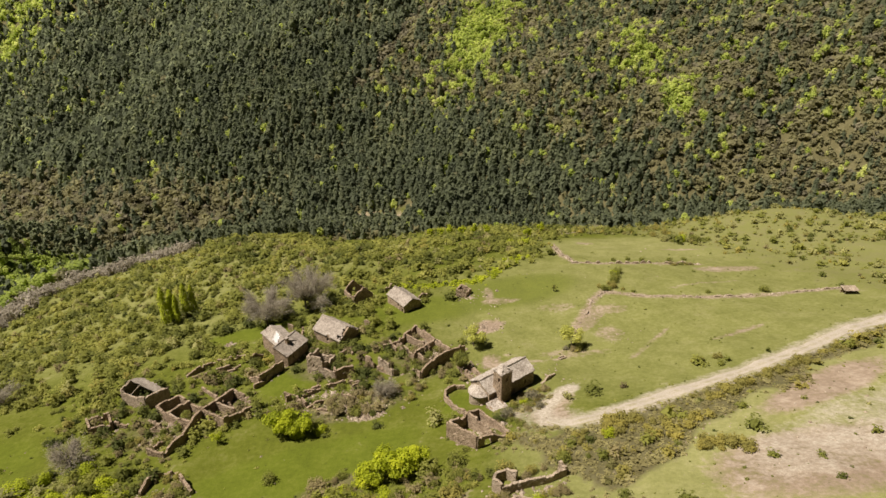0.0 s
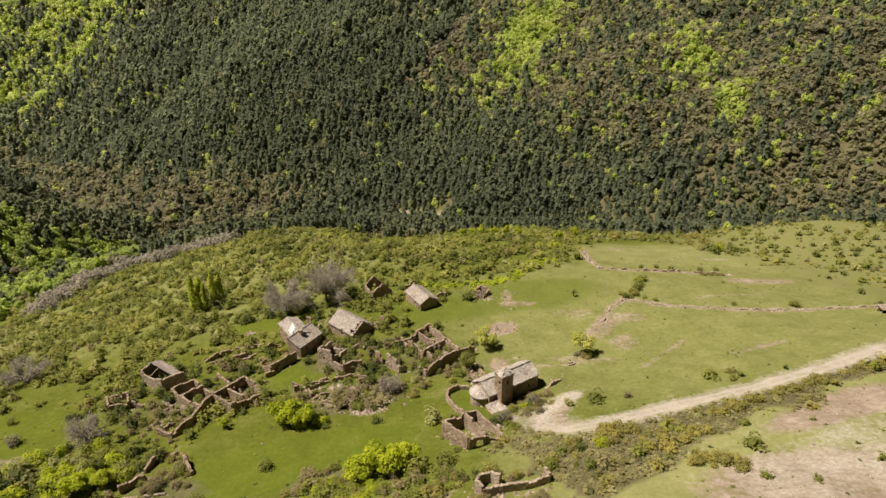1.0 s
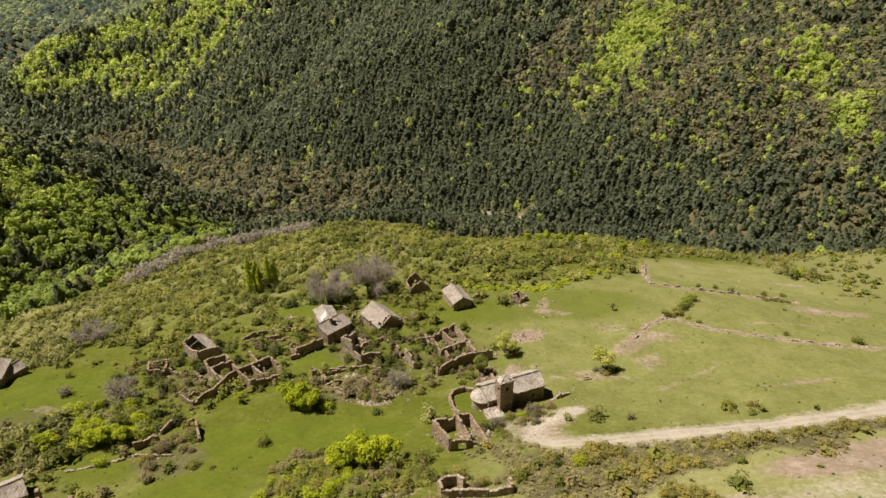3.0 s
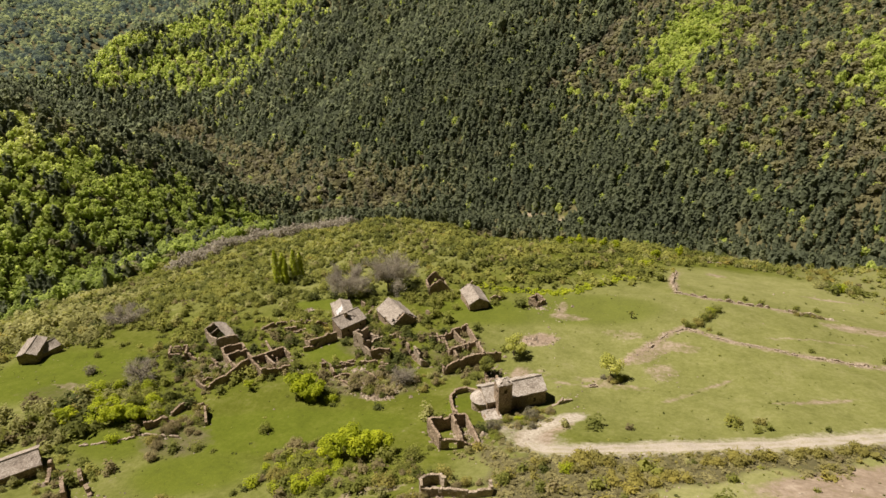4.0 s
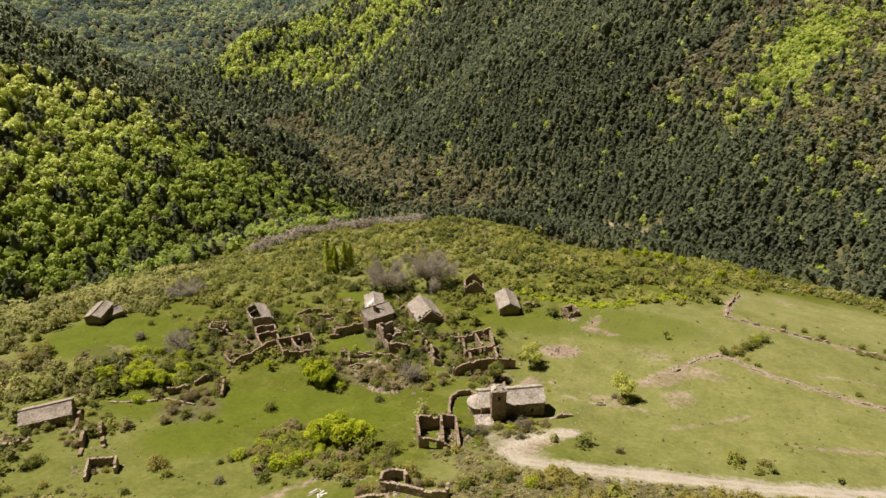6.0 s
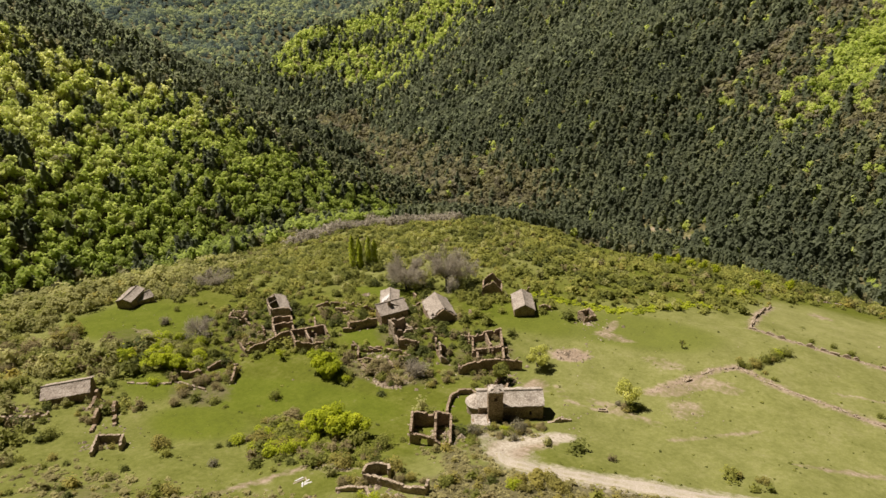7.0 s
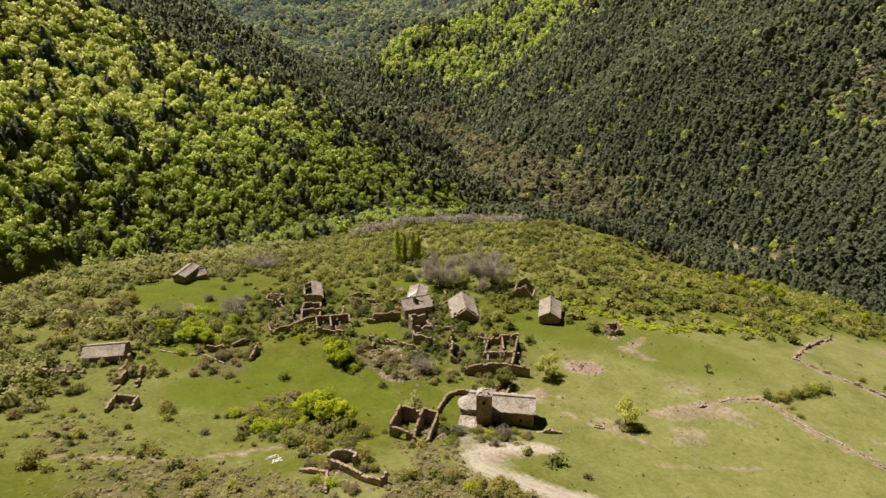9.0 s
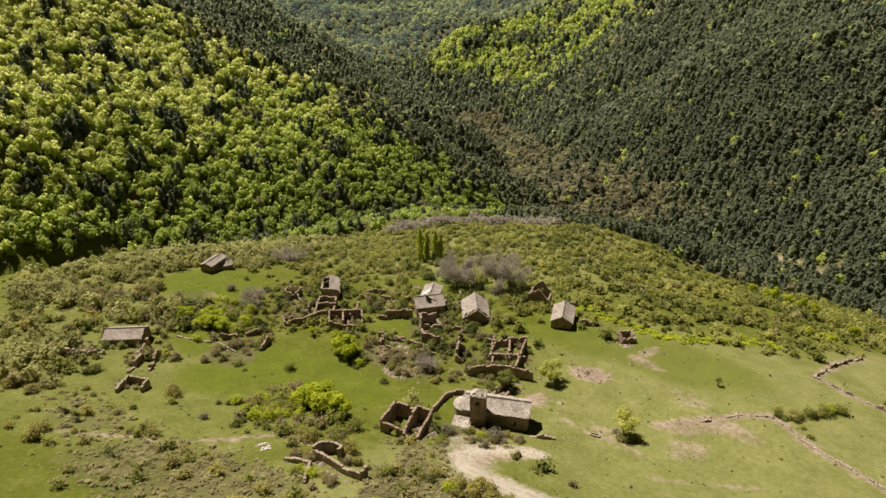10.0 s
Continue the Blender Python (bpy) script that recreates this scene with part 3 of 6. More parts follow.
def forest():
    rng = np.random.default_rng(11)
    parts = [scatter(rng, -190, -20, 260, 640, 4.3), scatter(rng, -20, 360, 260, 640, 3.9), scatter(rng, -480, -190, 120, 640, 4.4), scatter(rng, -480, -190, 30, 120, 4.5), scatter(rng, -480, 360, 640, 900, 6.4),
             scatter(rng, -1000, -480, 200, 640, 7.6), scatter(rng, -1000, -480, 640, 1150, 8.2), scatter(rng, -1450, -1000, 350, 1300, 11.0), scatter(rng, -1000, -480, 1150, 1300, 10.0), scatter(rng, -480, 0, 900, 1100, 9.0)]
    x, y = (np.concatenate([p[k] for p in parts]) for k in (0, 1))
    z = ground(x, y)
    far = np.hypot(x - 45, y - 15)
    land, hill, ridge, head = landforms(x, y)
    side = (hill > np.maximum(np.maximum(land, ridge), head) - 3) & (x < -190) | (x < -200) & (x > -330) & (y < 345)
    past = (x - CREST[0]) * BEYOND[0] + (y - CREST[1]) * BEYOND[1]
    keep = (woods(x, y) > 0.5) & (z < 102 - 0.05 * far) & (far < 1330) & ~(side & (past > 45))
    x, y, z, far, side, ridge, land, head = (k[keep] for k in (x, y, z, far, side, ridge, land, head))
    n = len(x)
    u = rng.uniform(0, 1, n)
    patch, fleck, speck = wave(x, y, 150, 12), wave(x, y, 46, 13), wave(x, y, 19, 15)
    # the oak and beech wood above the pines across the valley, with a bare brown edge
    above = np.minimum(((x + 76) * 0.655 + (y - 582) * 0.754), (x + 76 - 0.65 * (y - 582)) * 0.84) + 9 * fleck + 5 * speck
    east = np.clip(above / 22 + 0.5, 0, 1) * ~side
    edge = np.clip(1 - np.abs(x + 70 - 0.65 * (y - 582)) / 17, 0, 1) * (above > -8) * (y > 560) * ~side
    spot = np.exp(-(((x - 32 - 0.3 * (y - 590)) / 30) ** 2 + ((y - 590) / 62) ** 2)) + 0.9 * np.exp(-(((x - 155) / 17) ** 2 + ((y - 505) / 22) ** 2)) + 0.8 * np.exp(-(((x - 166) / 10) ** 2 + ((y - 447) / 20) ** 2))
    beech = 0.035 + 0.05 * np.clip(fleck + speck, 0, 2) + east * np.clip(1.1 * spot + 0.05 + 0.12 * speck, 0, 0.95)
    oak = np.clip(0.06 + 0.08 * patch + 0.75 * east, 0, 1) * (1 - np.clip(beech, 0, 1))
    # up the valley the slope turns to fresh beech
    high = np.clip((-x - 520 + 0.2 * (y - 780) + 45 * fleck) / 70, 0, 1) * np.clip((z + 118) / 25, 0, 1) * (~side)
    beech = beech + high * np.clip(0.72 + 0.4 * patch + 0.25 * speck, 0, 0.95)
    second = (ridge > np.maximum(land, head) - 4) & (x < -380) & ~side
    beech, oak = np.where(second, 0.05 + 0.1 * np.clip(speck, 0, 1), beech), np.where(second, 0.1, oak)
    # the wooded hill: beech with dark conifer clumps, pines along its shoulder
    shoulder = ((x + 413) * -0.753 + (y - 242) * 0.662) + 10 * fleck + 6 * speck
    beech = np.where(side, np.clip(0.97 - np.clip(-1.7 * fleck - 0.85, 0, 0.8) - np.clip(1.3 * speck - 0.95, 0, 0.6), 0, 1) * np.clip(0.35 - shoulder / 16, 0.06, 1), beech)
    foot = side & (x > -275) & (y < 350)
    beech = np.where(foot, 0.88 * beech, beech)
    oak = np.where(side, 0.06 + 0.25 * (shoulder > 0) + 0.1 * foot, oak)
    low = np.clip(1.5 - from_line(x, y, STREAM) / (38 + 12 * fleck), 0, 1) * (~side)
    oak, beech = oak + 0.8 * low, beech * (1 - 0.6 * low)
    kind = np.where(u < beech, 1, np.where(u < beech + oak, 2, 0))
    grey = (rng.uniform(0, 1, n) < 0.2 * east + 0.75 * edge + 0.3 * low + 0.1 * side) & ((kind == 2) | (edge > 0.4))
    kind = np.where(grey, 3, kind)
    brow = (y < 400) & (x > -150) & (z > -88)  # young pines below the brow of the spur
    scale = rng.uniform(0.72, 1.28, n) * np.interp(far, [450, 900, 1300], [1.0, 1.35, 1.8]) * np.where(brow, 0.72, 1.0)
    tint = np.clip(0.38 + 0.15 * rng.normal(0, 1, n) + 0.12 * fleck + 0.1 * patch, 0, 1)
    fresh = np.clip(0.40 + 0.15 * rng.normal(0, 1, n) + 0.1 * fleck + np.where(side, np.clip((z + 42) / 110, -0.22, 0.4) - 0.12 * foot, 0), 0, 1)
    sets = ((far < 640, (30, 0.48), (74, 0.28), (36, 0.38)), (far >= 640, (18, 0.62), (34, 0.40), (26, 0.44)))
    for k, (zone, a, b, c) in enumerate(sets):
        pines = [pine_crown(rng, *a) for _ in range(10)]
        crowns = [broad_crown(rng, *b, lobes=8, up=0.6, heart=small_core) for _ in range(12)]
        thin = [broad_crown(rng, *c, lobes=9, up=0.6, heart=small_core) for _ in range(8)]
        s = (kind == 0) & zone
        planting("pine_forest", pines, x[s], y[s], 3.2 * scale[s], 4.8 * scale[s], tint[s] + 0.1 + 0.25 * (shoulder[s] > -4) * side[s], PINE, "dense dark green pine forest on the hillside", "forest", 21 + 10 * k)
        s = (kind == 1) & zone
        planting("beech_forest", crowns, x[s], y[s], np.where(side, 3.8, 3.4)[s] * scale[s], np.where(side, 4.7, 4.4)[s] * scale[s], fresh[s], BEECH, "fresh yellow-green beech trees in spring leaf", "forest", 22 + 10 * k)
        s = (kind == 2) & zone
        planting("oak_forest", thin, x[s], y[s], 4.0 * scale[s], 4.0 * scale[s], tint[s] + 0.12, OAK, "olive-brown oak wood just coming into leaf", "forest", 23 + 10 * k)
    s = kind == 3
    planting("bare_thicket", thin, x[s], y[s], 3.9 * scale[s], 4.0 * scale[s], tint[s] + 0.1, TWIGS, "grey-brown leafless trees and thicket on the slopes", "thicket", 29)
    # the pale leafless belt along the lip of the spur
    x, y = scatter(rng, -215, -125, 215, 320, 2.2)
    ok = from_line(x, y, [(-194, 228), (-195, 262), (-187, 283), (-160, 291), (-142, 302)]) < 7 + 3 * wave(x, y, 17, 35)
    x, y = x[ok], y[ok]
    n = len(x)
    bare = [broad_crown(rng, 60, 0.2, lobes=9, core=False, up=0.3) for _ in range(8)]
    planting("leafless_belt", bare, x, y, 3.0 * rng.uniform(0.7, 1.3, n), 3.6 * rng.uniform(0.6, 1.3, n), np.clip(rng.normal(0.4, 0.2, n), 0, 1), PALE_TWIGS, "pale grey leafless trees along the lip of the slope", "thicket", 30)


forest()


def far_hills():
    """The hills that close the valley, wooded, with the blue of distance painted in."""
    rng = np.random.default_rng(12)
    x, y = scatter(rng, -2300, -300, 350, 2100, 15.0)
    far = np.hypot(x - 45, y - 15)
    z = ground(x, y)
    ok = (far >= 1290) & (far < 2500) & (z < 110 - 0.05 * far)
    x, y, far = x[ok], y[ok], far[ok]
    n = len(x)
    crowns = [broad_crown(rng, 12, 0.62, lobes=6, up=0.8, heart=small_core) for _ in range(8)]
    size = 8.0 * rng.uniform(0.75, 1.25, n) * np.interp(far, [1300, 2500], [0.9, 1.4])
    tint = np.clip(0.5 + 0.2 * rng.normal(0, 1, n) + 0.3 * wave(x, y, 260, 36) + 0.2 * wave(x, y, 90, 37), 0, 1)
    planting("backdrop", crowns, x, y, size, size, tint, HAZE_TINTED_WOOD, "distant wooded hills with blue-green haze painted in", "hills", 13)


far_hills()


def shrubland():
    rng = np.random.default_rng(31)
    x, y = scatter(rng, -285, 230, 22, 345, 1.95)
    open_ = open_grass(x, y)
    trackside = from_line(x, y, TRACK)
    thick = 0.68 + 0.45 * wave(x, y, 37, 17) + 0.35 * wave(x, y, 13, 18)
    hill = most(blob(x, y, -100, 215, 110, 90, -25), blob(x, y, -20, 215, 60, 36, 0), blob(x, y, -70, 145, 60, 20, 15), blob(x, y, -10, 280, 90, 60))
    town = most(blob(x, y, -62, 114, 26, 16, 30), blob(x, y, -22, 133, 20, 14, 10), blob(x, y, -82, 78, 26, 10, 30), blob(x, y, -12, 76, 18, 7, 20), blob(x, y, -22, 113, 15, 5, 10), blob(x, y, -55, 84, 10, 9), blob(x, y, -34, 138, 12, 8, 20), blob(x, y, -3, 130, 9, 10), blob(x, y, -60, 70, 7, 10), blob(x, y, -72, 48, 10, 6, 30), 0.8 * blob(x, y, -21, 84, 9, 4, 20))
    west = most(0.6 * blob(x, y, -205, 130, 70, 70), blob(x, y, -112, 62, 40, 24, 10), blob(x, y, -150, 105, 40, 34), blob(x, y, -88, 74, 22, 10, 30), blob(x, y, -75, 40, 26, 10))
    heath = most(bank_of_track(x, y), blob(x, y, 16, 92, 7, 5), 0.6 * blob(x, y, 6, 54, 24, 11, 30), 0.5 * blob(x, y, -30, 46, 26, 7, 20))
    right = most(field_side(x, y), blob(x, y, 120, 268, 60, 22, -15), 0.6 * blob(x, y, 95, 128, 26, 2.5, 27))
    share = 0.10 + 1.05 * hill + 1.75 * town + 0.95 * west + 0.42 * heath + 0.38 * right
    ok = (rng.uniform(0, 1, len(x)) < share * np.clip(thick, 0.05, 1.1)) & (rng.uniform(0, 1, len(x)) > open_ * 1.02) & (trackside > 3.6) & (woods(x, y) < 0.5) & ~occupied(x, y)
    x, y, heath, hill, right, west, town = (k[ok] for k in (x, y, heath, hill, right, west, town))
    n = len(x)
    size = np.clip(rng.gamma(3.2, 0.3, n), 0.3, 2.0) * np.where(hill > 0.4, 0.95, np.where(west > 0.5, 1.2, 0.82))
    tint = np.clip(0.50 + 0.2 * rng.normal(0, 1, n) + 0.04 * (hill > 0.4) - 0.2 * town + 0.2 * wave(x, y, 60, 19), 0, 1)
    u = rng.uniform(0, 1, n)
    scrub = blob(x, y, -21, 113, 15, 6, 10)
    kind = np.where(u < 0.05 + 0.75 * heath + 0.2 * right + 0.2 * scrub, 1, np.where(u > 0.965 - 0.36 * town - 0.5 * scrub, 2, np.where((u > 0.93 - 0.68 * west - 0.2 * right), 3, 0)))
    close = (y < 170) & (x > -135) & (x < 60)
    for zone, leaves, leaf in ((close, 96, 0.165), (~close, 38, 0.26)):
        low = [broad_crown(rng, leaves, leaf, lobes=9, tall=0.9, up=0.9, heart=small_core) for _ in range(10)]
        for k, name, mat, w, h, label in ((0, "shrubs", SHRUB, 1.5, 1.4, "green and olive shrubs scattered over the rough slope"), (1, "broom_shrubs", BROOM, 1.2, 1.1, "golden-olive broom bushes on the bank"),
                                          (2, "bare_shrubs", BRAMBLE, 1.2, 1.25, "brown brambles and leafless bushes among the ruins"), (3, "olive_shrubs", WILLOW, 1.5, 1.7, "pale olive shrubs just coming into leaf")):
            s = (kind == k) & zone
            planting(name, low, x[s], y[s], w * size[s], h * size[s], tint[s], mat, label, "shrubs", 32 + k)
    # small heath cushions on the bank over the track and on the near slope
    x, y = scatter(rng, -45, 150, 30, 140, 0.82)
    bank = most(bank_of_track(x, y), 0.7 * blob(x, y, 16, 92, 8, 6), 0.8 * blob(x, y, 6, 54, 25, 11, 30), 0.4 * blob(x, y, -32, 46, 28, 6, 20), 0.5 * blob(x, y, 19, 107, 6, 3, 35), 0.4 * blob(x, y, -22, 113, 14, 5, 10))
    ok = (rng.uniform(0, 1, len(x)) < 1.0 * bank * np.clip(0.95 + 0.4 * wave(x, y, 9, 23), 0.2, 1)) & (from_line(x, y, TRACK) > 2.3) & ~occupied(x, y)
    x, y = x[ok], y[ok]
    n = len(x)
    size = rng.gamma(5, 0.105, n)
    tiny = [broad_crown(rng, 26, 0.36, lobes=5, core=False, tall=0.7, up=1.0) for _ in range(8)]
    planting("heath_cushions", tiny, x, y, size, 0.75 * size, np.clip(rng.normal(0.5, 0.28, n), 0, 1), HEATH, "dense low olive-brown heath on the bank", "heath", 36, 0.15)
    # fresh ferns and nettles along the upper edge of the pasture
    x, y = scatter(rng, -20, 45, 165, 220, 1.0)
    ok = (from_line(x, y, [(-12, 177), (0, 178), (12, 180), (24, 201), (33, 210)]) < 2.2 + 1.6 * wave(x, y, 9, 33)) & ~occupied(x, y)
    x, y = x[ok], y[ok]
    n = len(x)
    size = rng.gamma(6, 0.13, n)
    planting("fern_patch", tiny, x, y, size, 0.7 * size, np.clip(rng.normal(0.45, 0.2, n), 0, 1), BRIGHT, "vivid green ferns and nettles at the pasture edge", "ferns", 39, 0.1)
    # herb tufts and thistles that roughen the turf
    x, y = scatter(rng, -130, 120, 40, 215, 1.5)
    lawn = 0.14 + 0.34 * np.clip(wave(x, y, 17, 24), 0, 1) * np.clip(0.4 + wave(x, y, 50, 26), 0, 1)
    ok = (rng.uniform(0, 1, len(x)) < lawn) & (from_line(x, y, TRACK) > 2.6) & (woods(x, y) < 0.5) & ~occupied(x, y)
    x, y = x[ok], y[ok]
    n = len(x)
    size = rng.gamma(4, 0.055, n)
    weeds = [broad_crown(rng, 14, 0.5, lobes=4, core=False, tall=0.7) for _ in range(8)]
    planting("grass_tufts", weeds, x, y, size, 0.8 * size, np.clip(rng.normal(0.4, 0.25, n), 0, 1), SHRUB, "coarse grass tufts and herbs in the turf", "grass", 38, 0.08)



# ---- building kit ----
TAKEN = []  # ground that walls and houses stand on: x, y, radius


def occupied(x, y):
    out = np.zeros(np.shape(x), bool)
    for cx, cy, r in TAKEN:
        out |= (x - cx) ** 2 + (y - cy) ** 2 < r * r
    return out


def thing(name, x, y, z, label, category, group=""):
    """An empty at the base of a thing, to which its parts belong."""
    ob = tagged(new(name), label, category, group)
    ob.location = (x, y, z)
    return ob


def part(name, shape, mat, parent, label="", smooth=False, tint=None):
    """One mesh under a thing (or under a part); shape: corners in the world, and faces."""
    verts, faces = shape
    root = parent
    at = np.zeros(3)
    while root is not None:
        at += np.array(root.location)
        root = root.parent
    verts = np.asarray(verts, float) - at
    if isinstance(faces, np.ndarray):
        me = big_mesh(name, verts, faces, mat, smooth, tint)
    else:
        me = bpy.data.meshes.new(name)
        me.from_pydata(verts.tolist(), [], faces)
        me.materials.append(mat)
        me.polygons.foreach_set("use_smooth", [smooth] * len(me.polygons))
    ob = new(name, me)
    ob.parent = parent
    if label:
        tagged(ob, label)
    return ob


def wall_shape(a, b, heights, thick=0.6, rag=0.15, openings=(), level=None, seed=0, cell=0.26, foot=0.6):
    """A rubble wall from a to b with an uneven top; openings: (start, end, bottom, top) in metres along it and above its foot."""
    rng = np.random.default_rng(seed + 977)
    a, b = np.array(a, float), np.array(b, float)
    length = np.linalg.norm(b - a)
    n = max(2, int(length / cell))
    s = np.linspace(0, 1, n + 1)
    h = np.interp(s, np.linspace(0, 1, len(heights)), heights)
    if rag:
        runs = rng.integers(2, 8, n + 2)
        steps = np.repeat(rng.normal(0, 0.9, n + 2) - 2.4 * (rng.uniform(0, 1, n + 2) < 0.2), runs)[:n + 1]
        h = np.maximum(0.2, h + rag * (0.85 * steps + 0.12 * rng.normal(0, 1, n + 1)))
    m = max(2, int(np.max(h) / cell))
    p = a + (b - a) * s[:, None]
    gz = ground(p[:, 0], p[:, 1])
    base = gz if level is None else np.full(n + 1, float(level))
    d = (b - a) / length
    side = np.array([-d[1], d[0]]) * thick / 2
    V = np.zeros((2, n + 1, m + 1, 3))
    for k, sign in enumerate((-1, 1)):
        batter = 1 + 0.12 * (1 - np.linspace(0, 1, m + 1))
        q = p[:, None, :] + sign * side * batter[None, :, None]
        V[k, :, :, :2] = q + rng.normal(0, 0.035, (n + 1, m + 1, 2))
        z = base[:, None] + h[:, None] * np.linspace(0, 1, m + 1)[None, :]
        z[:, 0] = np.minimum(gz, base) - foot
        V[k, :, :, 2] = z + rng.normal(0, 0.03, (n + 1, m + 1))
    mid_s = (s[:-1] + s[1:]) / 2 * length
    mid_h = ((h[:-1] + h[1:]) / 2)[:, None] * (np.arange(m) + 0.5) / m
    solid = np.ones((n, m), bool)
    for s0, s1, z0, z1 in openings:
        solid &= ~((mid_s[:, None] > s0) & (mid_s[:, None] < s1) & (mid_h > z0) & (mid_h < z1))
    idx = np.arange(2 * (n + 1) * (m + 1)).reshape(2, n + 1, m + 1)
    F = []
    for i in range(n):
        for j in range(m):
            if not solid[i, j]:
                continue
            f, g = idx[0], idx[1]
            F.append((f[i, j], f[i + 1, j], f[i + 1, j + 1], f[i, j + 1]))
            F.append((g[i, j], g[i, j + 1], g[i + 1, j + 1], g[i + 1, j]))
            if i == 0 or not solid[i - 1, j]:
                F.append((f[i, j], f[i, j + 1], g[i, j + 1], g[i, j]))
            if i == n - 1 or not solid[i + 1, j]:
                F.append((f[i + 1, j], g[i + 1, j], g[i + 1, j + 1], f[i + 1, j + 1]))
            if j == m - 1 or not solid[i, j + 1]:
                F.append((f[i, j + 1], f[i + 1, j + 1], g[i + 1, j + 1], g[i, j + 1]))
            if j > 0 and not solid[i, j - 1]:
                F.append((f[i, j], g[i, j], g[i + 1, j], f[i + 1, j]))
    return V.reshape(-1, 3), np.array(F, dtype=np.int32)


def slab_shape(e0, e1, r1, r0, thick=0.16, seed=0, wear=0.022, holes=(), cell=0.5, sag=0.06):
    """A pitched roof surface of stone slabs between eaves e0-e1 and ridge r0-r1; holes: (u, v, radius) in shares of its sides."""
    rng = np.random.default_rng(seed + 411)
    e0, e1, r1, r0 = (np.array(c, float) for c in (e0, e1, r1, r0))
    nu, nv = max(3, int(np.linalg.norm(e1 - e0) / cell)), max(3, int(np.linalg.norm(r0 - e0) / cell))
    u, v = np.meshgrid(np.linspace(0, 1, nu + 1), np.linspace(0, 1, nv + 1), indexing="ij")
    P = ((1 - u) * (1 - v))[..., None] * e0 + (u * (1 - v))[..., None] * e1 + (u * v)[..., None] * r1 + ((1 - u) * v)[..., None] * r0
    P += rng.normal(0, wear, P.shape) * (1, 1, 0.8)
    P[..., 2] -= sag * np.sin(np.pi * u) * np.sin(np.pi * v) * 3
    rim = (u == 0) | (u == 1) | (v == 0)
    P[rim] += rng.normal(0, wear * 1.8, (rim.sum(), 3))
    top, low = P, P - np.array((0, 0, thick))
    V = np.concatenate([top.reshape(-1, 3), low.reshape(-1, 3)])
    k = (nu + 1) * (nv + 1)
    idx = np.arange(k).reshape(nu + 1, nv + 1)
    uc, vc = (u[:-1, :-1] + u[1:, 1:]) / 2, (v[:-1, :-1] + v[1:, 1:]) / 2
    solid = np.ones((nu, nv), bool)
    for hu, hv, hr in holes:
        solid &= np.hypot((uc - hu) * nu / nv, vc - hv) + rng.normal(0, 0.03, uc.shape) > hr
    F = []
    for i in range(nu):
        for j in range(nv):
            if not solid[i, j]:
                continue
            q = (idx[i, j], idx[i + 1, j], idx[i + 1, j + 1], idx[i, j + 1])
            F.append(q)
            F.append(tuple(w + k for w in q[::-1]))
            for (di, dj), (w0, w1) in (((-1, 0), (3, 0)), ((1, 0), (1, 2)), ((0, -1), (0, 1)), ((0, 1), (2, 3))):
                ii, jj = i + di, j + dj
                if not (0 <= ii < nu and 0 <= jj < nv) or not solid[ii, jj]:
                    F.append((q[w1], q[w0], q[w0] + k, q[w1] + k))
    return V, np.array(F, dtype=np.int32)


def box_shape(c, u, size, seed=0, wear=0.0):
    """A box standing on c with its length along the level direction u; size: length, width, height."""
    rng = np.random.default_rng(seed + 5)
    u = np.array((u[0], u[1], 0.0)) / math.hypot(u[0], u[1])
    v = np.array((-u[1], u[0], 0.0))
    L, W, H = size
    V = [np.array(c) + u * L * (i - 0.5) + v * W * (j - 0.5) + np.array((0, 0, H * k)) for k in (0, 1) for i, j in ((0, 0), (1, 0), (1, 1), (0, 1))]
    V = np.array(V) + rng.normal(0, wear, (8, 3))
    return V, [(3, 2, 1, 0), (4, 5, 6, 7), (0, 1, 5, 4), (1, 2, 6, 5), (2, 3, 7, 6), (3, 0, 4, 7)]


def tube_shape(points, radii, sides=6):
    """A round bar through points, with a radius at each."""
    P, R = np.array(points, float), np.array(radii, float)
    d = np.gradient(P, axis=0)
    d /= np.linalg.norm(d, axis=1)[:, None]
    a = np.cross(d, (0.31, 0.17, 0.93))
    small = np.linalg.norm(a, axis=1) < 0.05
    a[small] = np.cross(d[small], (1.0, 0.0, 0.0))
    a /= np.linalg.norm(a, axis=1)[:, None]
    b = np.cross(d, a)
    t = np.arange(sides) * 2 * np.pi / sides
    V = P[:, None] + R[:, None, None] * (np.cos(t)[None, :, None] * a[:, None] + np.sin(t)[None, :, None] * b[:, None])
    n = len(P)
    i = np.arange(n - 1)[:, None] * sides
    j = np.arange(sides)
    F = np.stack([i + j, i + (j + 1) % sides, i + sides + (j + 1) % sides, i + sides + j], -1).reshape(-1, 4)
    return V.reshape(-1, 3), F


def joined(shapes):
    V, F, k = [], [], 0
    for v, f in shapes:
        V.append(np.asarray(v))
        F.append(np.asarray(f) + k)
        k += len(v)
    return np.concatenate(V), np.concatenate(F)


def footprint(a, b, r=0.6):
    n = max(2, int(math.dist(a, b) / 1.2))
    for k in range(n + 1):
        TAKEN.append((a[0] + (b[0] - a[0]) * k / n, a[1] + (b[1] - a[1]) * k / n, r))


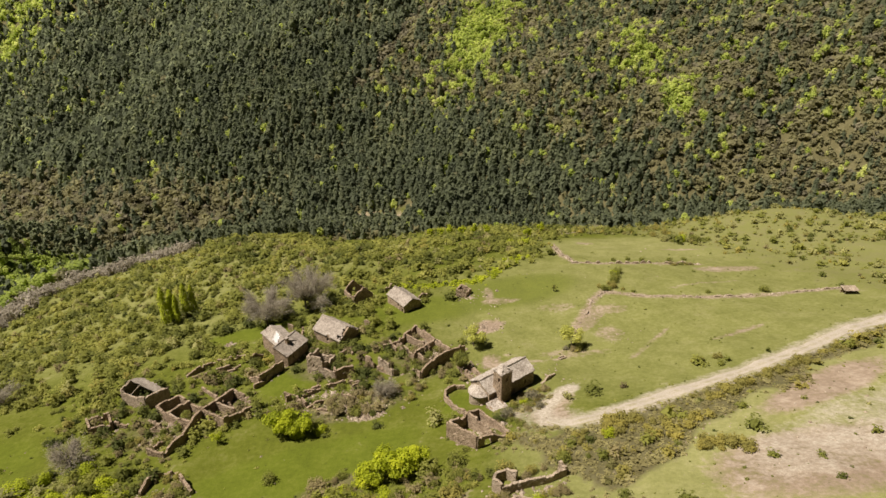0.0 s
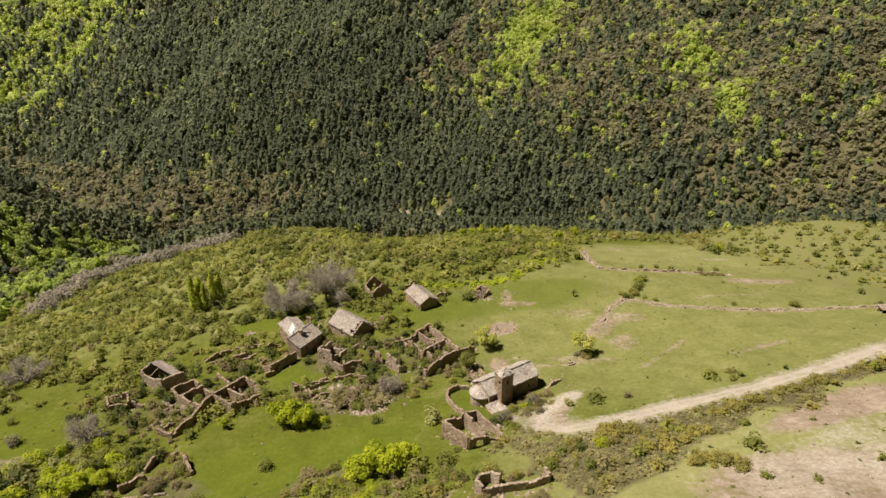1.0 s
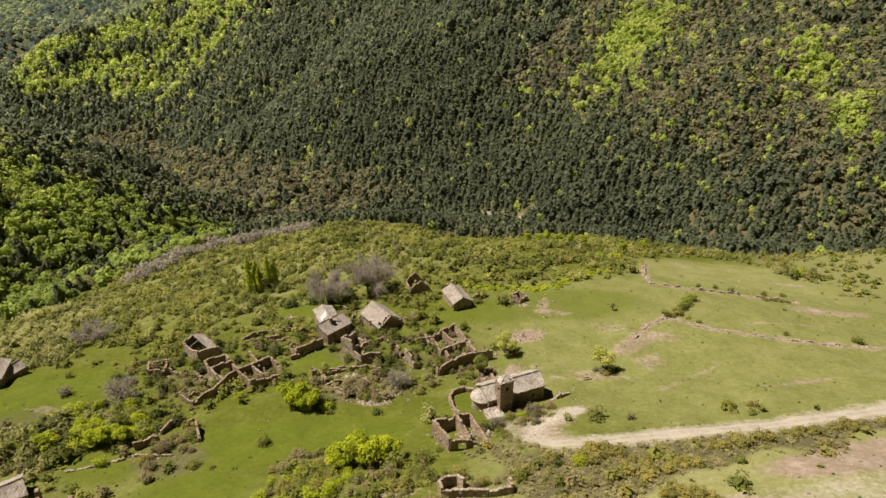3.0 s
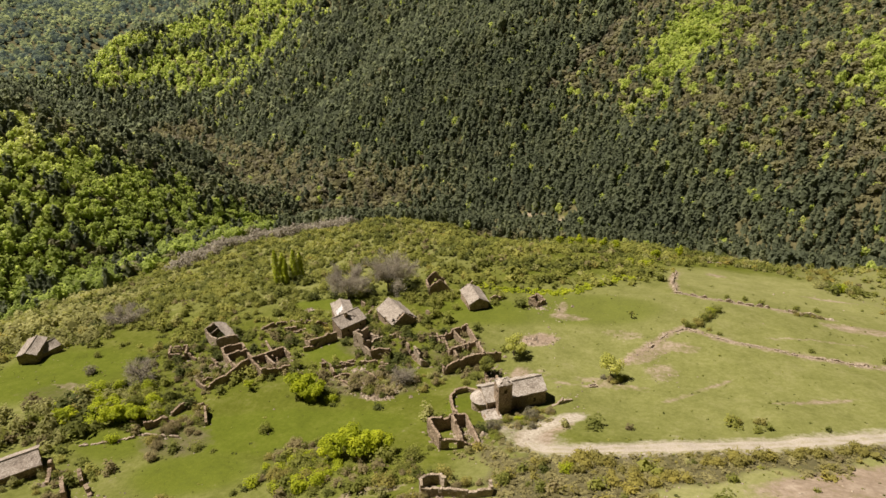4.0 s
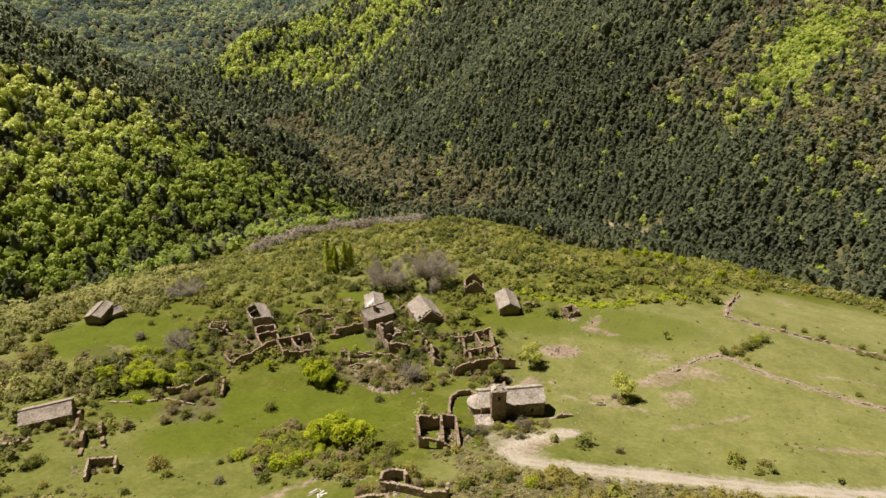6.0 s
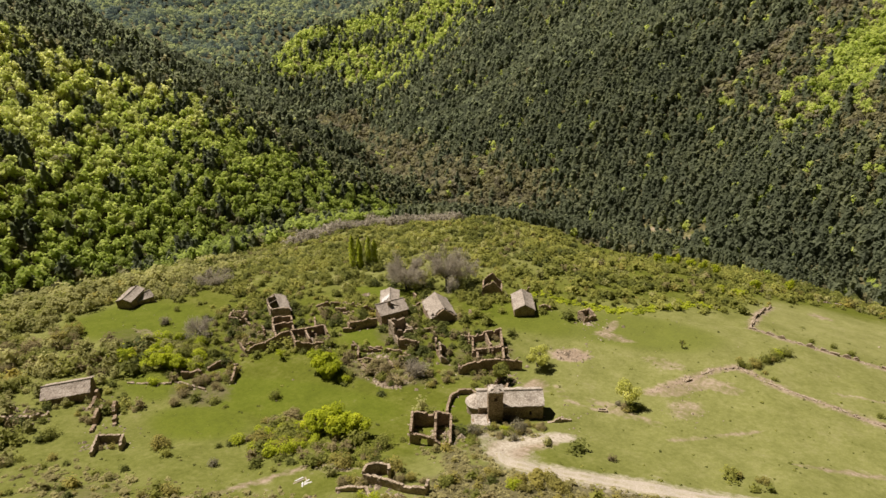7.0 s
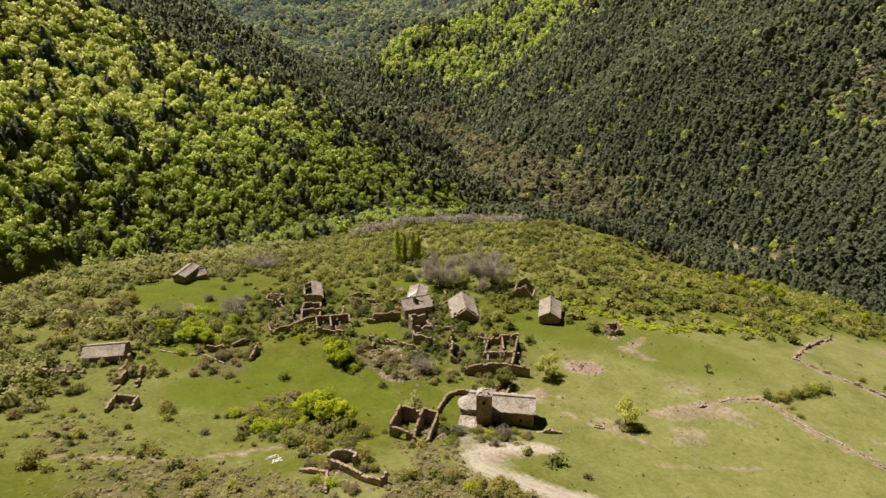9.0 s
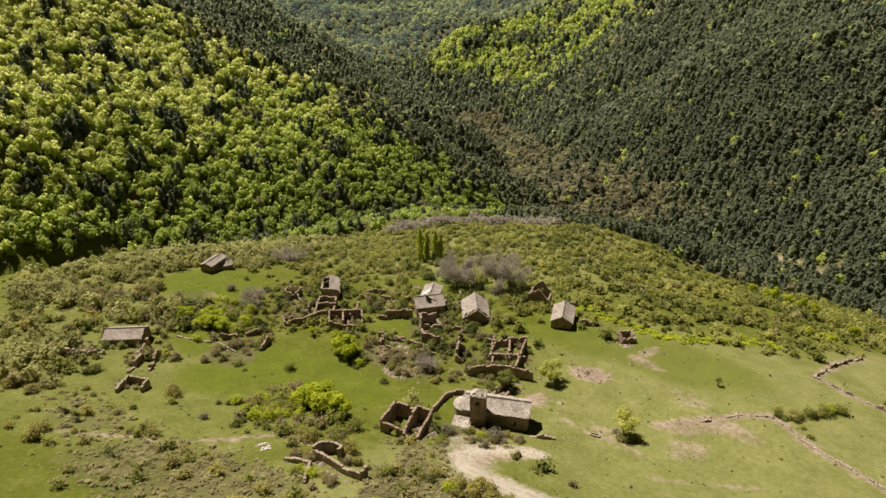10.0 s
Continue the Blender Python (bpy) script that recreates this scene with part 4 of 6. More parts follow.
def ruin(name, label, category, walls, mat=None, thick=0.46, rag=0.3, seed=0, group=""):
    """A roofless group of walls; walls: start, end, heights along it, and openings."""
    x, y = (sum(w[0][k] for w in walls) / len(walls) for k in (0, 1))
    root = thing(name, x, y, float(ground(x, y)), label, category, group)
    for k, (a, b, hs, *rest) in enumerate(walls):
        part("wall", wall_shape(a, b, hs, thick, rag, rest[0] if rest else (), seed=seed * 31 + k), mat or WALL, root)
        footprint(a, b)
    return root


def gable_house(name, label, corner, along, length, width, eave, ridge, share=0.5, far_eave=None, mat=None, roof_mat=None, seed=0,
                side_holes=(), gable_holes=(), far_side_holes=(), roof_holes=((), ()), over=0.3, category="house", level=None):
    """A stone house: corner is the one from which the ridge runs along (degrees) and the width lies to its left."""
    u = np.array((math.cos(radians(along)), math.sin(radians(along))))
    v = np.array((-u[1], u[0]))
    c = np.array(corner, float)
    pts = [c, c + u * length, c + u * length + v * width, c + v * width]
    mid = c + u * length / 2 + v * width / 2
    base = min(float(ground(*p)) for p in pts) + 0.15 if level is None else level
    far_eave = eave if far_eave is None else far_eave
    root = thing(name, mid[0], mid[1], base, label, category)
    mat, roof_mat = mat or WALL, roof_mat or SLABS
    t = 0.55
    i, o = u * t / 2, v * t / 2
    part("wall", wall_shape(pts[0] + o, pts[1] + o, [eave], t, 0, side_holes, base, seed), mat, root)
    part("wall", wall_shape(pts[3] - o, pts[2] - o, [far_eave], t, 0, far_side_holes, base, seed + 1), mat, root)
    m = 21
    prof = [float(np.interp(k / (m - 1), [0, share, 1], [eave, ridge, far_eave])) - 0.08 for k in range(m)]
    part("gable_wall", wall_shape(pts[0] + i + o * 2, pts[3] + i - o * 2, prof, t, 0, (), base, seed + 2), mat, root)
    part("gable_wall", wall_shape(pts[1] - i + o * 2, pts[2] - i - o * 2, prof, t, 0, gable_holes, base, seed + 3), mat, root)
    r0, r1 = c - u * over + v * width * share, c + u * (length + over) + v * width * share
    drop = (ridge - eave) / (width * share) * over
    drop2 = (ridge - far_eave) / (width * (1 - share)) * over

    def at(p, h):
        return (p[0], p[1], base + h)

    part("roof_slope", slab_shape(at(pts[0] - u * over - v * over, eave - drop + 0.1), at(pts[1] + u * over - v * over, eave - drop + 0.1), at(r1, ridge + 0.1), at(r0, ridge + 0.1), seed=seed, holes=roof_holes[0]), roof_mat, root)
    part("roof_slope", slab_shape(at(pts[2] + u * over + v * over, far_eave - drop2 + 0.1), at(pts[3] - u * over + v * over, far_eave - drop2 + 0.1), at(r0, ridge + 0.1), at(r1, ridge + 0.1), seed=seed + 7, holes=roof_holes[1]), roof_mat, root)
    ridge_pts = [at(r0 + (r1 - r0) * k / 8, ridge + 0.12) for k in range(9)]
    part("ridge_cap", tube_shape(ridge_pts, [0.17] * 9, 6), roof_mat, root)
    for k in range(5):
        for q in range(4):
            p = c + u * length * (k + 0.5) / 5 + v * width * (q + 0.5) / 4
            TAKEN.append((p[0], p[1], 1.6))
    return root, base, u, v


# ---- the church ----
def church():
    u, v = np.array((0.784, 0.621)), np.array((-0.621, 0.784))
    c = np.array((9.7, 107.95))  # near corner at the apse end
    L, W, eave, ridge, t = 13.7, 6.0, 4.1, 5.8, 0.7
    base = -4.85
    root = thing("church", 13.0, 113.0, base, "small ruined stone church with a square bell tower and slab roof", "church")

    def at(a, b, h):
        p = c + u * a + v * b
        return np.array((p[0], p[1], base + h))

    def xy(a, b):
        return c + u * a + v * b

    part("wall", wall_shape(xy(0, t / 2), xy(L, t / 2), [eave], t, 0, [(10.8, 11.3, 1.6, 2.5)], base, 3), WALL, root)
    part("wall", wall_shape(xy(0, W - t / 2), xy(L, W - t / 2), [eave], t, 0, (), base, 4), PALE_WALL, root)
    prof = [float(np.interp(k / 20, [0, 0.5, 1], [eave, ridge, eave])) - 0.1 for k in range(21)]
    part("gable_wall", wall_shape(xy(t / 2, t), xy(t / 2, W - t), prof, t, 0, (), base, 5), PALE_WALL, root)
    part("gable_wall", wall_shape(xy(L - t / 2, t), xy(L - t / 2, W - t), prof, t, 0, [(2.2, 2.7, 3.2, 3.9)], base, 6), WALL, root)
    o = 0.25
    d = (ridge - eave) / (W / 2) * o
    part("roof_slope", slab_shape(at(-o, -o, eave - d + 0.12), at(L + o, -o, eave - d + 0.12), at(L + o, W / 2, ridge + 0.12), at(-o, W / 2, ridge + 0.12), 0.2, 8, 0.02, cell=0.6), PALE_SLABS, root)
    part("roof_slope", slab_shape(at(L + o, W + o, eave - d + 0.12), at(-o, W + o, eave - d + 0.12), at(-o, W / 2, ridge + 0.12), at(L + o, W / 2, ridge + 0.12), 0.2, 9, 0.02, cell=0.6), PALE_SLABS, root)
    part("ridge_cap", tube_shape([at(-o + (L + 2 * o) * k / 12, W / 2, ridge + 0.14) for k in range(13)], [0.2] * 13, 6), PALE_SLABS, root)
    # apse: half round, with a low half-cone roof and a stone cornice
    n, r, h = 18, 2.3, 3.1
    mid = xy(0, W / 2)
    ang = [math.pi / 2 + math.pi * k / n for k in range(n + 1)]
    ring = [mid + (u * math.cos(a) + v * math.sin(a)) * r for a in ang]
    rng = np.random.default_rng(14)
    V = []
    for p in ring:
        for j in range(7):
            V.append((p[0] + rng.normal(0, 0.02), p[1] + rng.normal(0, 0.02), base - 0.5 + (h + 0.5) * j / 6))
    F = [(i * 7 + j, (i + 1) * 7 + j, (i + 1) * 7 + j + 1, i * 7 + j + 1) for i in range(n) for j in range(6)]
    apse = part("apse", (np.array(V), np.array(F)), PALE_WALL, root, "rounded apse with a low conical slab roof")
    V, F = [], []
    rows = 7
    for i, a in enumerate(ang):
        for j in range(rows + 1):
            k = 1 - j / rows
            p = mid + (u * math.cos(a) + v * math.sin(a)) * ((r + 0.28) * k + 0.02)
            V.append((p[0] + rng.normal(0, 0.03), p[1] + rng.normal(0, 0.03), base + h + 0.1 + 1.25 * (1 - k) ** 0.8 + rng.normal(0, 0.03)))
    for i in range(n):
        for j in range(rows):
            F.append((i * (rows + 1) + j, (i + 1) * (rows + 1) + j, (i + 1) * (rows + 1) + j + 1, i * (rows + 1) + j + 1))
    part("roof", (np.array(V), np.array(F)), PALE_SLABS, apse)
    lip = [(*(mid + (u * math.cos(a) + v * math.sin(a)) * (r + 0.16)), base + h) for a in ang]
    part("cornice", tube_shape(lip, [0.17] * len(lip), 6), PALE_SLABS, apse)
    # bell tower
    tc, s, deep, H = np.array((12.64, 109.7)), 3.05, 2.6, 8.9
    q = [tc + u * a * s / 2 + v * b * deep / 2 for a, b in ((-1, -1), (1, -1), (1, 1), (-1, 1))]
    tower = part("bell_tower", box_shape((*tc, base - 0.4), u, (s - 0.9, deep - 0.9, 0.4)), WALL, root, "square bell tower of rubble stone with small openings")
    tt = 0.55
    for k, hole in enumerate(([(1.35, 1.8, 6.9, 7.7)], [(1.0, 1.5, 6.6, 7.7)], [], [(1.0, 1.5, 6.6, 7.7)])):
        a, b = q[k], q[(k + 1) % 4]
        e = (b - a) / np.linalg.norm(b - a)
        inn = np.array((-e[1], e[0])) * tt / 2
        trim = e * tt if k % 2 else e * 0
        part("wall", wall_shape(a + inn + trim, b + inn - trim, [H], tt, 0, hole, base, 50 + k, 0.3), WALL, tower)
    top = np.array((*tc, base + H + 0.75))
    eaves = [np.array((*(tc + (p - tc) * 1.08), base + H + 0.02)) for p in q]
    for k in range(4):
        part("roof_slope", slab_shape(eaves[k], eaves[(k + 1) % 4], top, top, 0.14, 60 + k, 0.05, cell=0.4, sag=0.0), PALE_SLABS, tower)
    # low annexe against the apse
    x = thing("stone_annexe", 10.3, 106.4, -4.0, "low stone lean-to with a sloping slab roof beside the church", "outbuilding")
    ac, e, f = np.array((11.2, 106.35)), np.array((0.784, 0.621)), np.array((-0.621, 0.784))
    g = [ac + e * a + f * b for a, b in ((-1.5, -1.2), (1.7, -1.2), (1.7, 1.4), (-1.5, 1.4))]
    for k, hs in enumerate(([1.5], [1.5, 2.0], [2.0], [2.0, 1.5])):
        part("wall", wall_shape(g[k], g[(k + 1) % 4], hs, 0.5, 0, (), -4.3, 70 + k), WALL, x)
    g = [ac + e * a + f * b for a, b in ((-1.8, -1.5), (2.0, -1.5), (2.0, 1.5), (-1.8, 1.5))]
    z = [-4.3 + k for k in (1.5, 1.5, 2.1, 2.1)]
    part("roof_slope", slab_shape(*[(*p, h) for p, h in zip(g, z)], 0.15, 77, 0.04), PALE_SLABS, x)
    for k in range(9):
        p = c + u * (L * k / 8)
        for b in (0.5, 3, 5.5):
            w = p + v * b
            TAKEN.append((w[0], w[1], 2.0))
    TAKEN.extend([(10.5, 106.5, 3.2), (12, 110, 3), (5.0, 110.0, 3.2)])


church()

# ---- houses that still have a roof ----
gable_house("stone_barn", "small intact stone barn with a gabled slab roof", (-6.9, 162.3), 126.6, 9.2, 5.9, 2.9, 4.5, seed=100,
            far_side_holes=((0.5, 1.3, 0, 1.6), (3.0, 3.5, 1.4, 2.0)), category="barn")
gable_house("collapsing_house", "stone house with a broken slab roof open at one gable", (-23.3, 145.5), 143.0, 10.0, 7.4, 3.2, 5.7, share=0.48, seed=110,
            far_side_holes=((1.5, 2.2, 1.2, 2.2), (4.2, 5.0, 1.3, 2.3)), roof_holes=(((0.03, 0.45, 0.22), (0.08, 0.85, 0.14)), ((0.98, 0.62, 0.26), (0.9, 0.2, 0.13), (1.0, 0.95, 0.2), (0.55, 0.05, 0.08))))


def old_house():
    """The tall house whose slab roof has been patched with a pale sheet, and the lower front room against it."""
    k = np.array((-39.0, 138.5))
    root, base, u, v = gable_house("patched_house", "tall stone house, slab roof patched with a white sheet", k, 131.0, 9.0, 5.2, 4.8, 5.7, seed=120, far_side_holes=((2.2, 2.8, 2.4, 3.2),))

    def on(a, b, lift=0.26):
        q = k + u * a + v * b
        return (*q, base + float(np.interp(b, [0, 2.6, 5.2], [4.8, 5.7, 4.8])) + lift)

    part("roof_sheet", slab_shape(on(0.9, 4.9), on(3.4, 4.9), on(5.6, 2.5), on(3.6, 2.4), 0.03, 9, 0.06, holes=((0.0, 1.0, 0.22),), cell=0.3, sag=0.02), WHITE, root, "torn white sheet over the slabs")
    k2 = np.array((-39.9, 131.9))
    front, base, u, v = gable_house("front_house", "lower stone house front with a sloping slab roof", k2, 64.6, 8.4, 4.2, 3.5, 5.2, share=0.9, far_eave=5.0, seed=125,
                                    side_holes=((2.0, 2.5, 1.6, 2.3), (6.3, 6.8, 1.6, 2.4)), over=0.25)
    p = k2 + u * 3.6 + v * 2.7
    stack = part("chimney", box_shape((*p, base + 4.0), u, (0.8, 0.7, 2.1), 3, 0.04), WALL, front)
    part("chimney_cap", box_shape((*p, base + 6.1), u, (1.0, 0.9, 0.14), 4, 0.02), SLABS, stack)


old_house()
gable_house("field_barn", "long stone barn with a slab roof beside the meadow", (-72.0, 55.0), 55.0, 9.6, 6.0, 2.8, 4.2, seed=130, share=0.5, category="barn", roof_mat=TILE)


def hill_barn():
    gable_house("hill_barn", "stone barn with a low slab roof on the far meadow", (-114.6, 96.9), 124.0, 8.6, 4.7, 2.9, 3.8, seed=140, category="barn", level=-14.7)
    gable_house("barn_annexe", "low stone annexe joined to the hill barn", (-116.4, 99.8), 84.0, 5.0, 4.4, 1.7, 3.0, seed=146, category="barn", level=-15.4)


hill_barn()

# ---- ruins ----
ruin("roofless_barn", "roofless stone barn with one cross wall standing", "ruin", [
    ((6.1, 90.1), (12.5, 94.0), [3.0, 2.2, 1.9, 1.0, 1.3], [(1.5, 3.2, 0, 1.5)]),
    ((12.5, 94.0), (7.2, 101.6), [1.2, 1.5, 2.3, 2.6]),
    ((7.2, 101.6), (0.6, 97.2), [2.8, 3.4, 3.2, 4.2]),
    ((0.6, 97.2), (6.1, 90.1), [4.2, 3.9, 3.6, 3.1]),
    ((9.9, 92.6), (4.9, 99.6), [1.0, 2.2, 3.2, 3.9])], rag=0.2, seed=1)
ruin("curved_wall_ruin", "low curved ruin wall with a round stub at its end", "ruin", [
    ((8.7, 78.6), (8.0, 76.4), [2.6, 2.9]), ((8.0, 76.4), (9.2, 74.3), [2.9, 2.6]), ((12.0, 77.6), (10.4, 79.2), [2.4, 2.2]), ((10.4, 79.2), (8.7, 78.6), [2.2, 2.6]),
    ((9.2, 74.3), (12.4, 75.2), [2.4, 1.6]), ((12.4, 75.2), (16.4, 76.0), [1.6, 1.5]), ((16.4, 76.0), (20.0, 77.4), [1.5, 1.4]),
    ((20.0, 77.4), (19.2, 79.0), [1.9, 2.2]), ((11.3, 72.6), (16.5, 69.0), [1.2, 0.9, 0.7]), ((11.3, 72.6), (7.4, 69.6), [1.1, 0.7])], PALE_WALL, rag=0.12, seed=2)
ruin("churchyard_wall", "low curved stone wall round the grassy churchyard", "wall", [
    ((5.0, 103.0), (2.1, 107.3), [1.3, 1.1]), ((2.1, 107.3), (0.2, 111.2), [1.1, 1.2]), ((0.2, 111.2), (0.3, 113.8), [1.2, 1.2]),
    ((0.3, 113.8), (2.4, 116.0), [1.2, 1.3]), ((2.4, 116.0), (4.8, 116.0), [1.2, 1.0])], WALL, 0.5, 0.08, seed=3)
ruin("courtyard_ruin", "large roofless house ruin with several rooms", "ruin", [
    ((-5.6, 122.4), (1.6, 131.4), [2.2, 3.2, 3.4, 3.2]), ((1.6, 131.4), (-7.6, 144.6), [3.4, 2.6, 2.4, 2.6]), ((-7.6, 144.6), (-12.4, 138.0), [2.8, 2.6, 2.2]),
    ((-12.4, 138.0), (-7.4, 131.0), [2.4, 2.2, 1.6]), ((-10.2, 141.0), (-3.6, 134.4), [2.6, 2.0, 2.2]), ((-7.6, 131.2), (-1.6, 138.2), [2.6, 2.0, 2.4], [(3.4, 4.4, 0, 2)]),
    ((-5.6, 122.4), (-7.8, 125.2), [2.4, 1.4]), ((1.6, 131.4), (5.4, 133.8), [3.0, 2.4]), ((-3.0, 127.6), (-6.4, 131.4), [1.4, 2.0]), ((-16.0, 137.6), (-12.4, 138.0), [1.2, 2.0])], rag=0.24, seed=4)
ruin("gable_stub", "tall broken corner of a stone house", "ruin", [
    ((-16.2, 128.3), (-12.4, 124.2), [3.6, 3.2, 2.8]), ((-16.2, 128.3), (-14.4, 130.0), [3.2, 1.2]), ((-12.4, 124.2), (-11.2, 125.6), [2.8, 1.4])], PALE_WALL, seed=5)
ruin("tower_house_ruin", "roofless tower house with tall pale walls", "ruin", [
    ((-34.0, 128.6), (-29.7, 126.2), [5.0, 5.2, 4.8], [(2.0, 2.5, 2.2, 3.0)]), ((-34.0, 128.6), (-32.0, 133.0), [5.0, 4.2, 4.6]), ((-32.0, 133.0), (-27.8, 131.2), [3.4, 3.0, 2.6]),
    ((-29.7, 126.2), (-27.8, 131.2), [3.6, 2.8, 3.0]), ((-29.7, 126.2), (-26.2, 124.2), [2.4, 2.0, 2.6])], PALE_WALL, rag=0.2, seed=6)
ruin("house_stub", "square stub of a roofless stone house", "ruin", [
    ((-26.2, 123.7), (-22.2, 125.2), [3.2, 3.4, 3.0], [(1.6, 2.3, 1.4, 2.2)]), ((-26.2, 123.7), (-27.2, 127.2), [3.2, 2.0]), ((-22.2, 125.2), (-23.4, 128.6), [3.2, 1.6])], seed=7)
ruin("long_terrace_wall", "long high stone wall along the village lane", "wall", [
    ((-45.2, 124.4), (-40.8, 131.0), [2.8, 2.4, 3.2, 2.8]), ((-45.2, 124.4), (-48.6, 126.8), [2.4, 1.2])], rag=0.16, seed=8)
ruin("gabled_ruin", "roofless stone house with two gables standing", "ruin", [
    ((-27.2, 165.4), (-21.9, 167.9), [3.2, 4.6, 5.6, 4.4, 3.0]), ((-27.2, 165.4), (-31.0, 171.4), [3.2, 2.8, 3.2], [(2.4, 3.1, 1.2, 2.0)]),
    ((-31.0, 171.4), (-25.6, 174.0), [3.2, 5.0, 5.8, 4.2, 3.0], [(2.6, 3.4, 2.4, 3.4)]), ((-21.9, 167.9), (-25.6, 174.0), [2.6, 2.0, 2.8])], rag=0.16, seed=9)
ruin("field_hut_ruin", "tumbled stone hut ruin at the field edge", "ruin", [
    ((4.0, 168.6), (7.0, 167.0), [2.0, 2.6, 1.2]), ((4.0, 168.6), (5.4, 172.4), [2.2, 2.6]), ((7.0, 167.0), (8.6, 170.6), [1.6, 1.0]), ((5.4, 172.4), (8.6, 170.6), [2.4, 1.4])], seed=10)
ruin("barn_side_ruin", "low broken wall beside the small barn", "ruin", [((-7.6, 166.2), (-5.0, 168.4), [1.6, 1.8, 0.9]), ((-5.0, 168.4), (-6.8, 170.6), [1.4, 1.0])], seed=11)
ruin("far_stub", "small broken wall stub among bushes", "ruin", [((-19.0, 175.2), (-16.6, 176.4), [1.6, 2.2]), ((-42.0, 144.6), (-40.0, 142.6), [3.0, 2.4]), ((-36.6, 150.4), (-34.8, 151.6), [2.2, 2.8])], seed=12)
ruin("row_house_ruin", "long roofless row of stone rooms", "ruin", [
    ((-58.0, 98.6), (-55.6, 103.2), [1.0, 2.0, 2.2]), ((-55.6, 103.2), (-54.2, 110.8), [2.6, 3.2, 3.4]), ((-58.0, 98.6), (-61.8, 99.6), [1.6, 1.2, 2.0]),
    ((-54.2, 110.8), (-48.2, 107.5), [3.2, 2.8, 2.9]), ((-54.2, 110.8), (-49.8, 119.0), [3.2, 3.4, 3.2, 3.0], [(1.6, 2.1, 1.4, 2.1), (5.6, 6.1, 1.4, 2.1)]),
    ((-52.6, 114.4), (-47.0, 111.2), [2.8, 2.6]), ((-48.2, 107.5), (-43.9, 113.2), [2.8, 2.4, 1.6]), ((-49.8, 119.0), (-44.6, 116.0), [3.0, 1.4])], rag=0.14, seed=13)
ruin("stepped_ruin", "roofless house ruin of several small rooms", "ruin", [
    ((-55.4, 106.8), (-62.4, 111.0), [3.0, 2.6, 2.6]), ((-62.4, 111.0), (-65.8, 113.8), [2.4, 2.8]), ((-65.8, 113.8), (-62.0, 117.4), [2.8, 3.0]), ((-62.0, 117.4), (-55.0, 112.4), [3.0, 2.4, 2.8]),
    ((-62.2, 110.9), (-58.6, 115.0), [2.4, 2.8]), ((-62.6, 108.2), (-66.4, 110.4), [1.6, 1.2]), ((-60.4, 106.6), (-64.8, 107.6), [1.4, 1.0])], rag=0.2, seed=14)
ruin("gable_house_ruin", "roofless gabled stone house overgrown by bushes", "ruin", [
    ((-69.6, 116.4), (-65.6, 119.8), [3.4, 3.8, 3.4]), ((-69.6, 116.4), (-77.6, 121.0), [3.4, 3.0, 3.6]), ((-77.6, 121.0), (-74.6, 125.2), [3.8, 5.2, 3.8]), ((-65.6, 119.8), (-74.6, 125.2), [3.2, 2.6, 3.8])], PALE_WALL, rag=0.1, seed=15)


def half_roof():
    """The slope of the gabled ruin's roof that has not fallen in, with two bare rafters over the open half."""
    root = bpy.data.objects["gable_house_ruin"]
    z = float(ground(-71.0, 120.5))
    part("roof_slope", slab_shape((-65.2, 120.4, z + 3.1), (-74.4, 125.8, z + 3.3), (-76.3, 123.0, z + 4.9), (-67.4, 117.9, z + 4.7), 0.16, 151, 0.06, holes=((0.98, 0.9, 0.12), (0.0, 0.1, 0.1))), SLABS, root, "half of the slab roof still in place")
    for a, b in (((-76.0, 122.8), (-77.4, 120.6)), ((-72.6, 120.9), (-74.2, 118.6))):
        part("rafter", tube_shape([(*a, z + 4.7), (*b, z + 3.3)], [0.12, 0.1], 6), TIMBER, root)


half_roof()
ruin("square_hut_ruin", "small square roofless hut among shrubs", "ruin", [
    ((-78.3, 107.7), (-74.4, 109.4), [1.8, 2.2, 2.0]), ((-74.4, 109.4), (-76.6, 112.9), [2.0, 2.4]), ((-76.6, 112.9), (-80.9, 111.2), [2.4, 2.0]), ((-80.9, 111.2), (-78.3, 107.7), [2.2, 1.8]),
    ((-74.0, 110.2), (-71.0, 109.6), [1.6, 1.0])], seed=16)
ruin("meadow_hut_ruin", "small roofless stone hut on the meadow edge", "ruin", [
    ((-46.2, 55.6), (-43.0, 59.0), [2.0, 2.2]), ((-43.0, 59.0), (-39.4, 56.6), [2.2, 1.2]), ((-46.2, 55.6), (-41.0, 52.0), [2.0, 1.2, 0.7])], PALE_WALL, seed=17)
ruin("broken_lane_walls", "two broken walls flanking an overgrown lane", "ruin", [
    ((-61.2, 62.8), (-51.6, 56.4), [2.2, 1.4, 0.8]), ((-59.8, 65.6), (-55.8, 62.8), [0.7, 2.5, 2.0, 0.6]), ((-54.6, 62.6), (-51.2, 60.8), [1.4, 0.8]), ((-65.6, 64.4), (-62.6, 60.8), [2.4, 0.6])], WALL, 0.7, 0.5, seed=18)
ruin("thicket_ruin", "ruin walls half buried in brambles", "ruin", [
    ((-57.6, 87.0), (-57.4, 92.4), [1.4, 1.8, 1.2]), ((-51.6, 91.2), (-47.8, 87.0), [1.4, 1.6, 0.8]), ((-59.2, 81.0), (-56.8, 84.0), [1.6, 2.0]), ((-56.8, 84.0), (-53.4, 84.4), [2.0, 1.2]), ((-57.4, 92.4), (-53.0, 93.4), [1.2, 0.7])], seed=19)
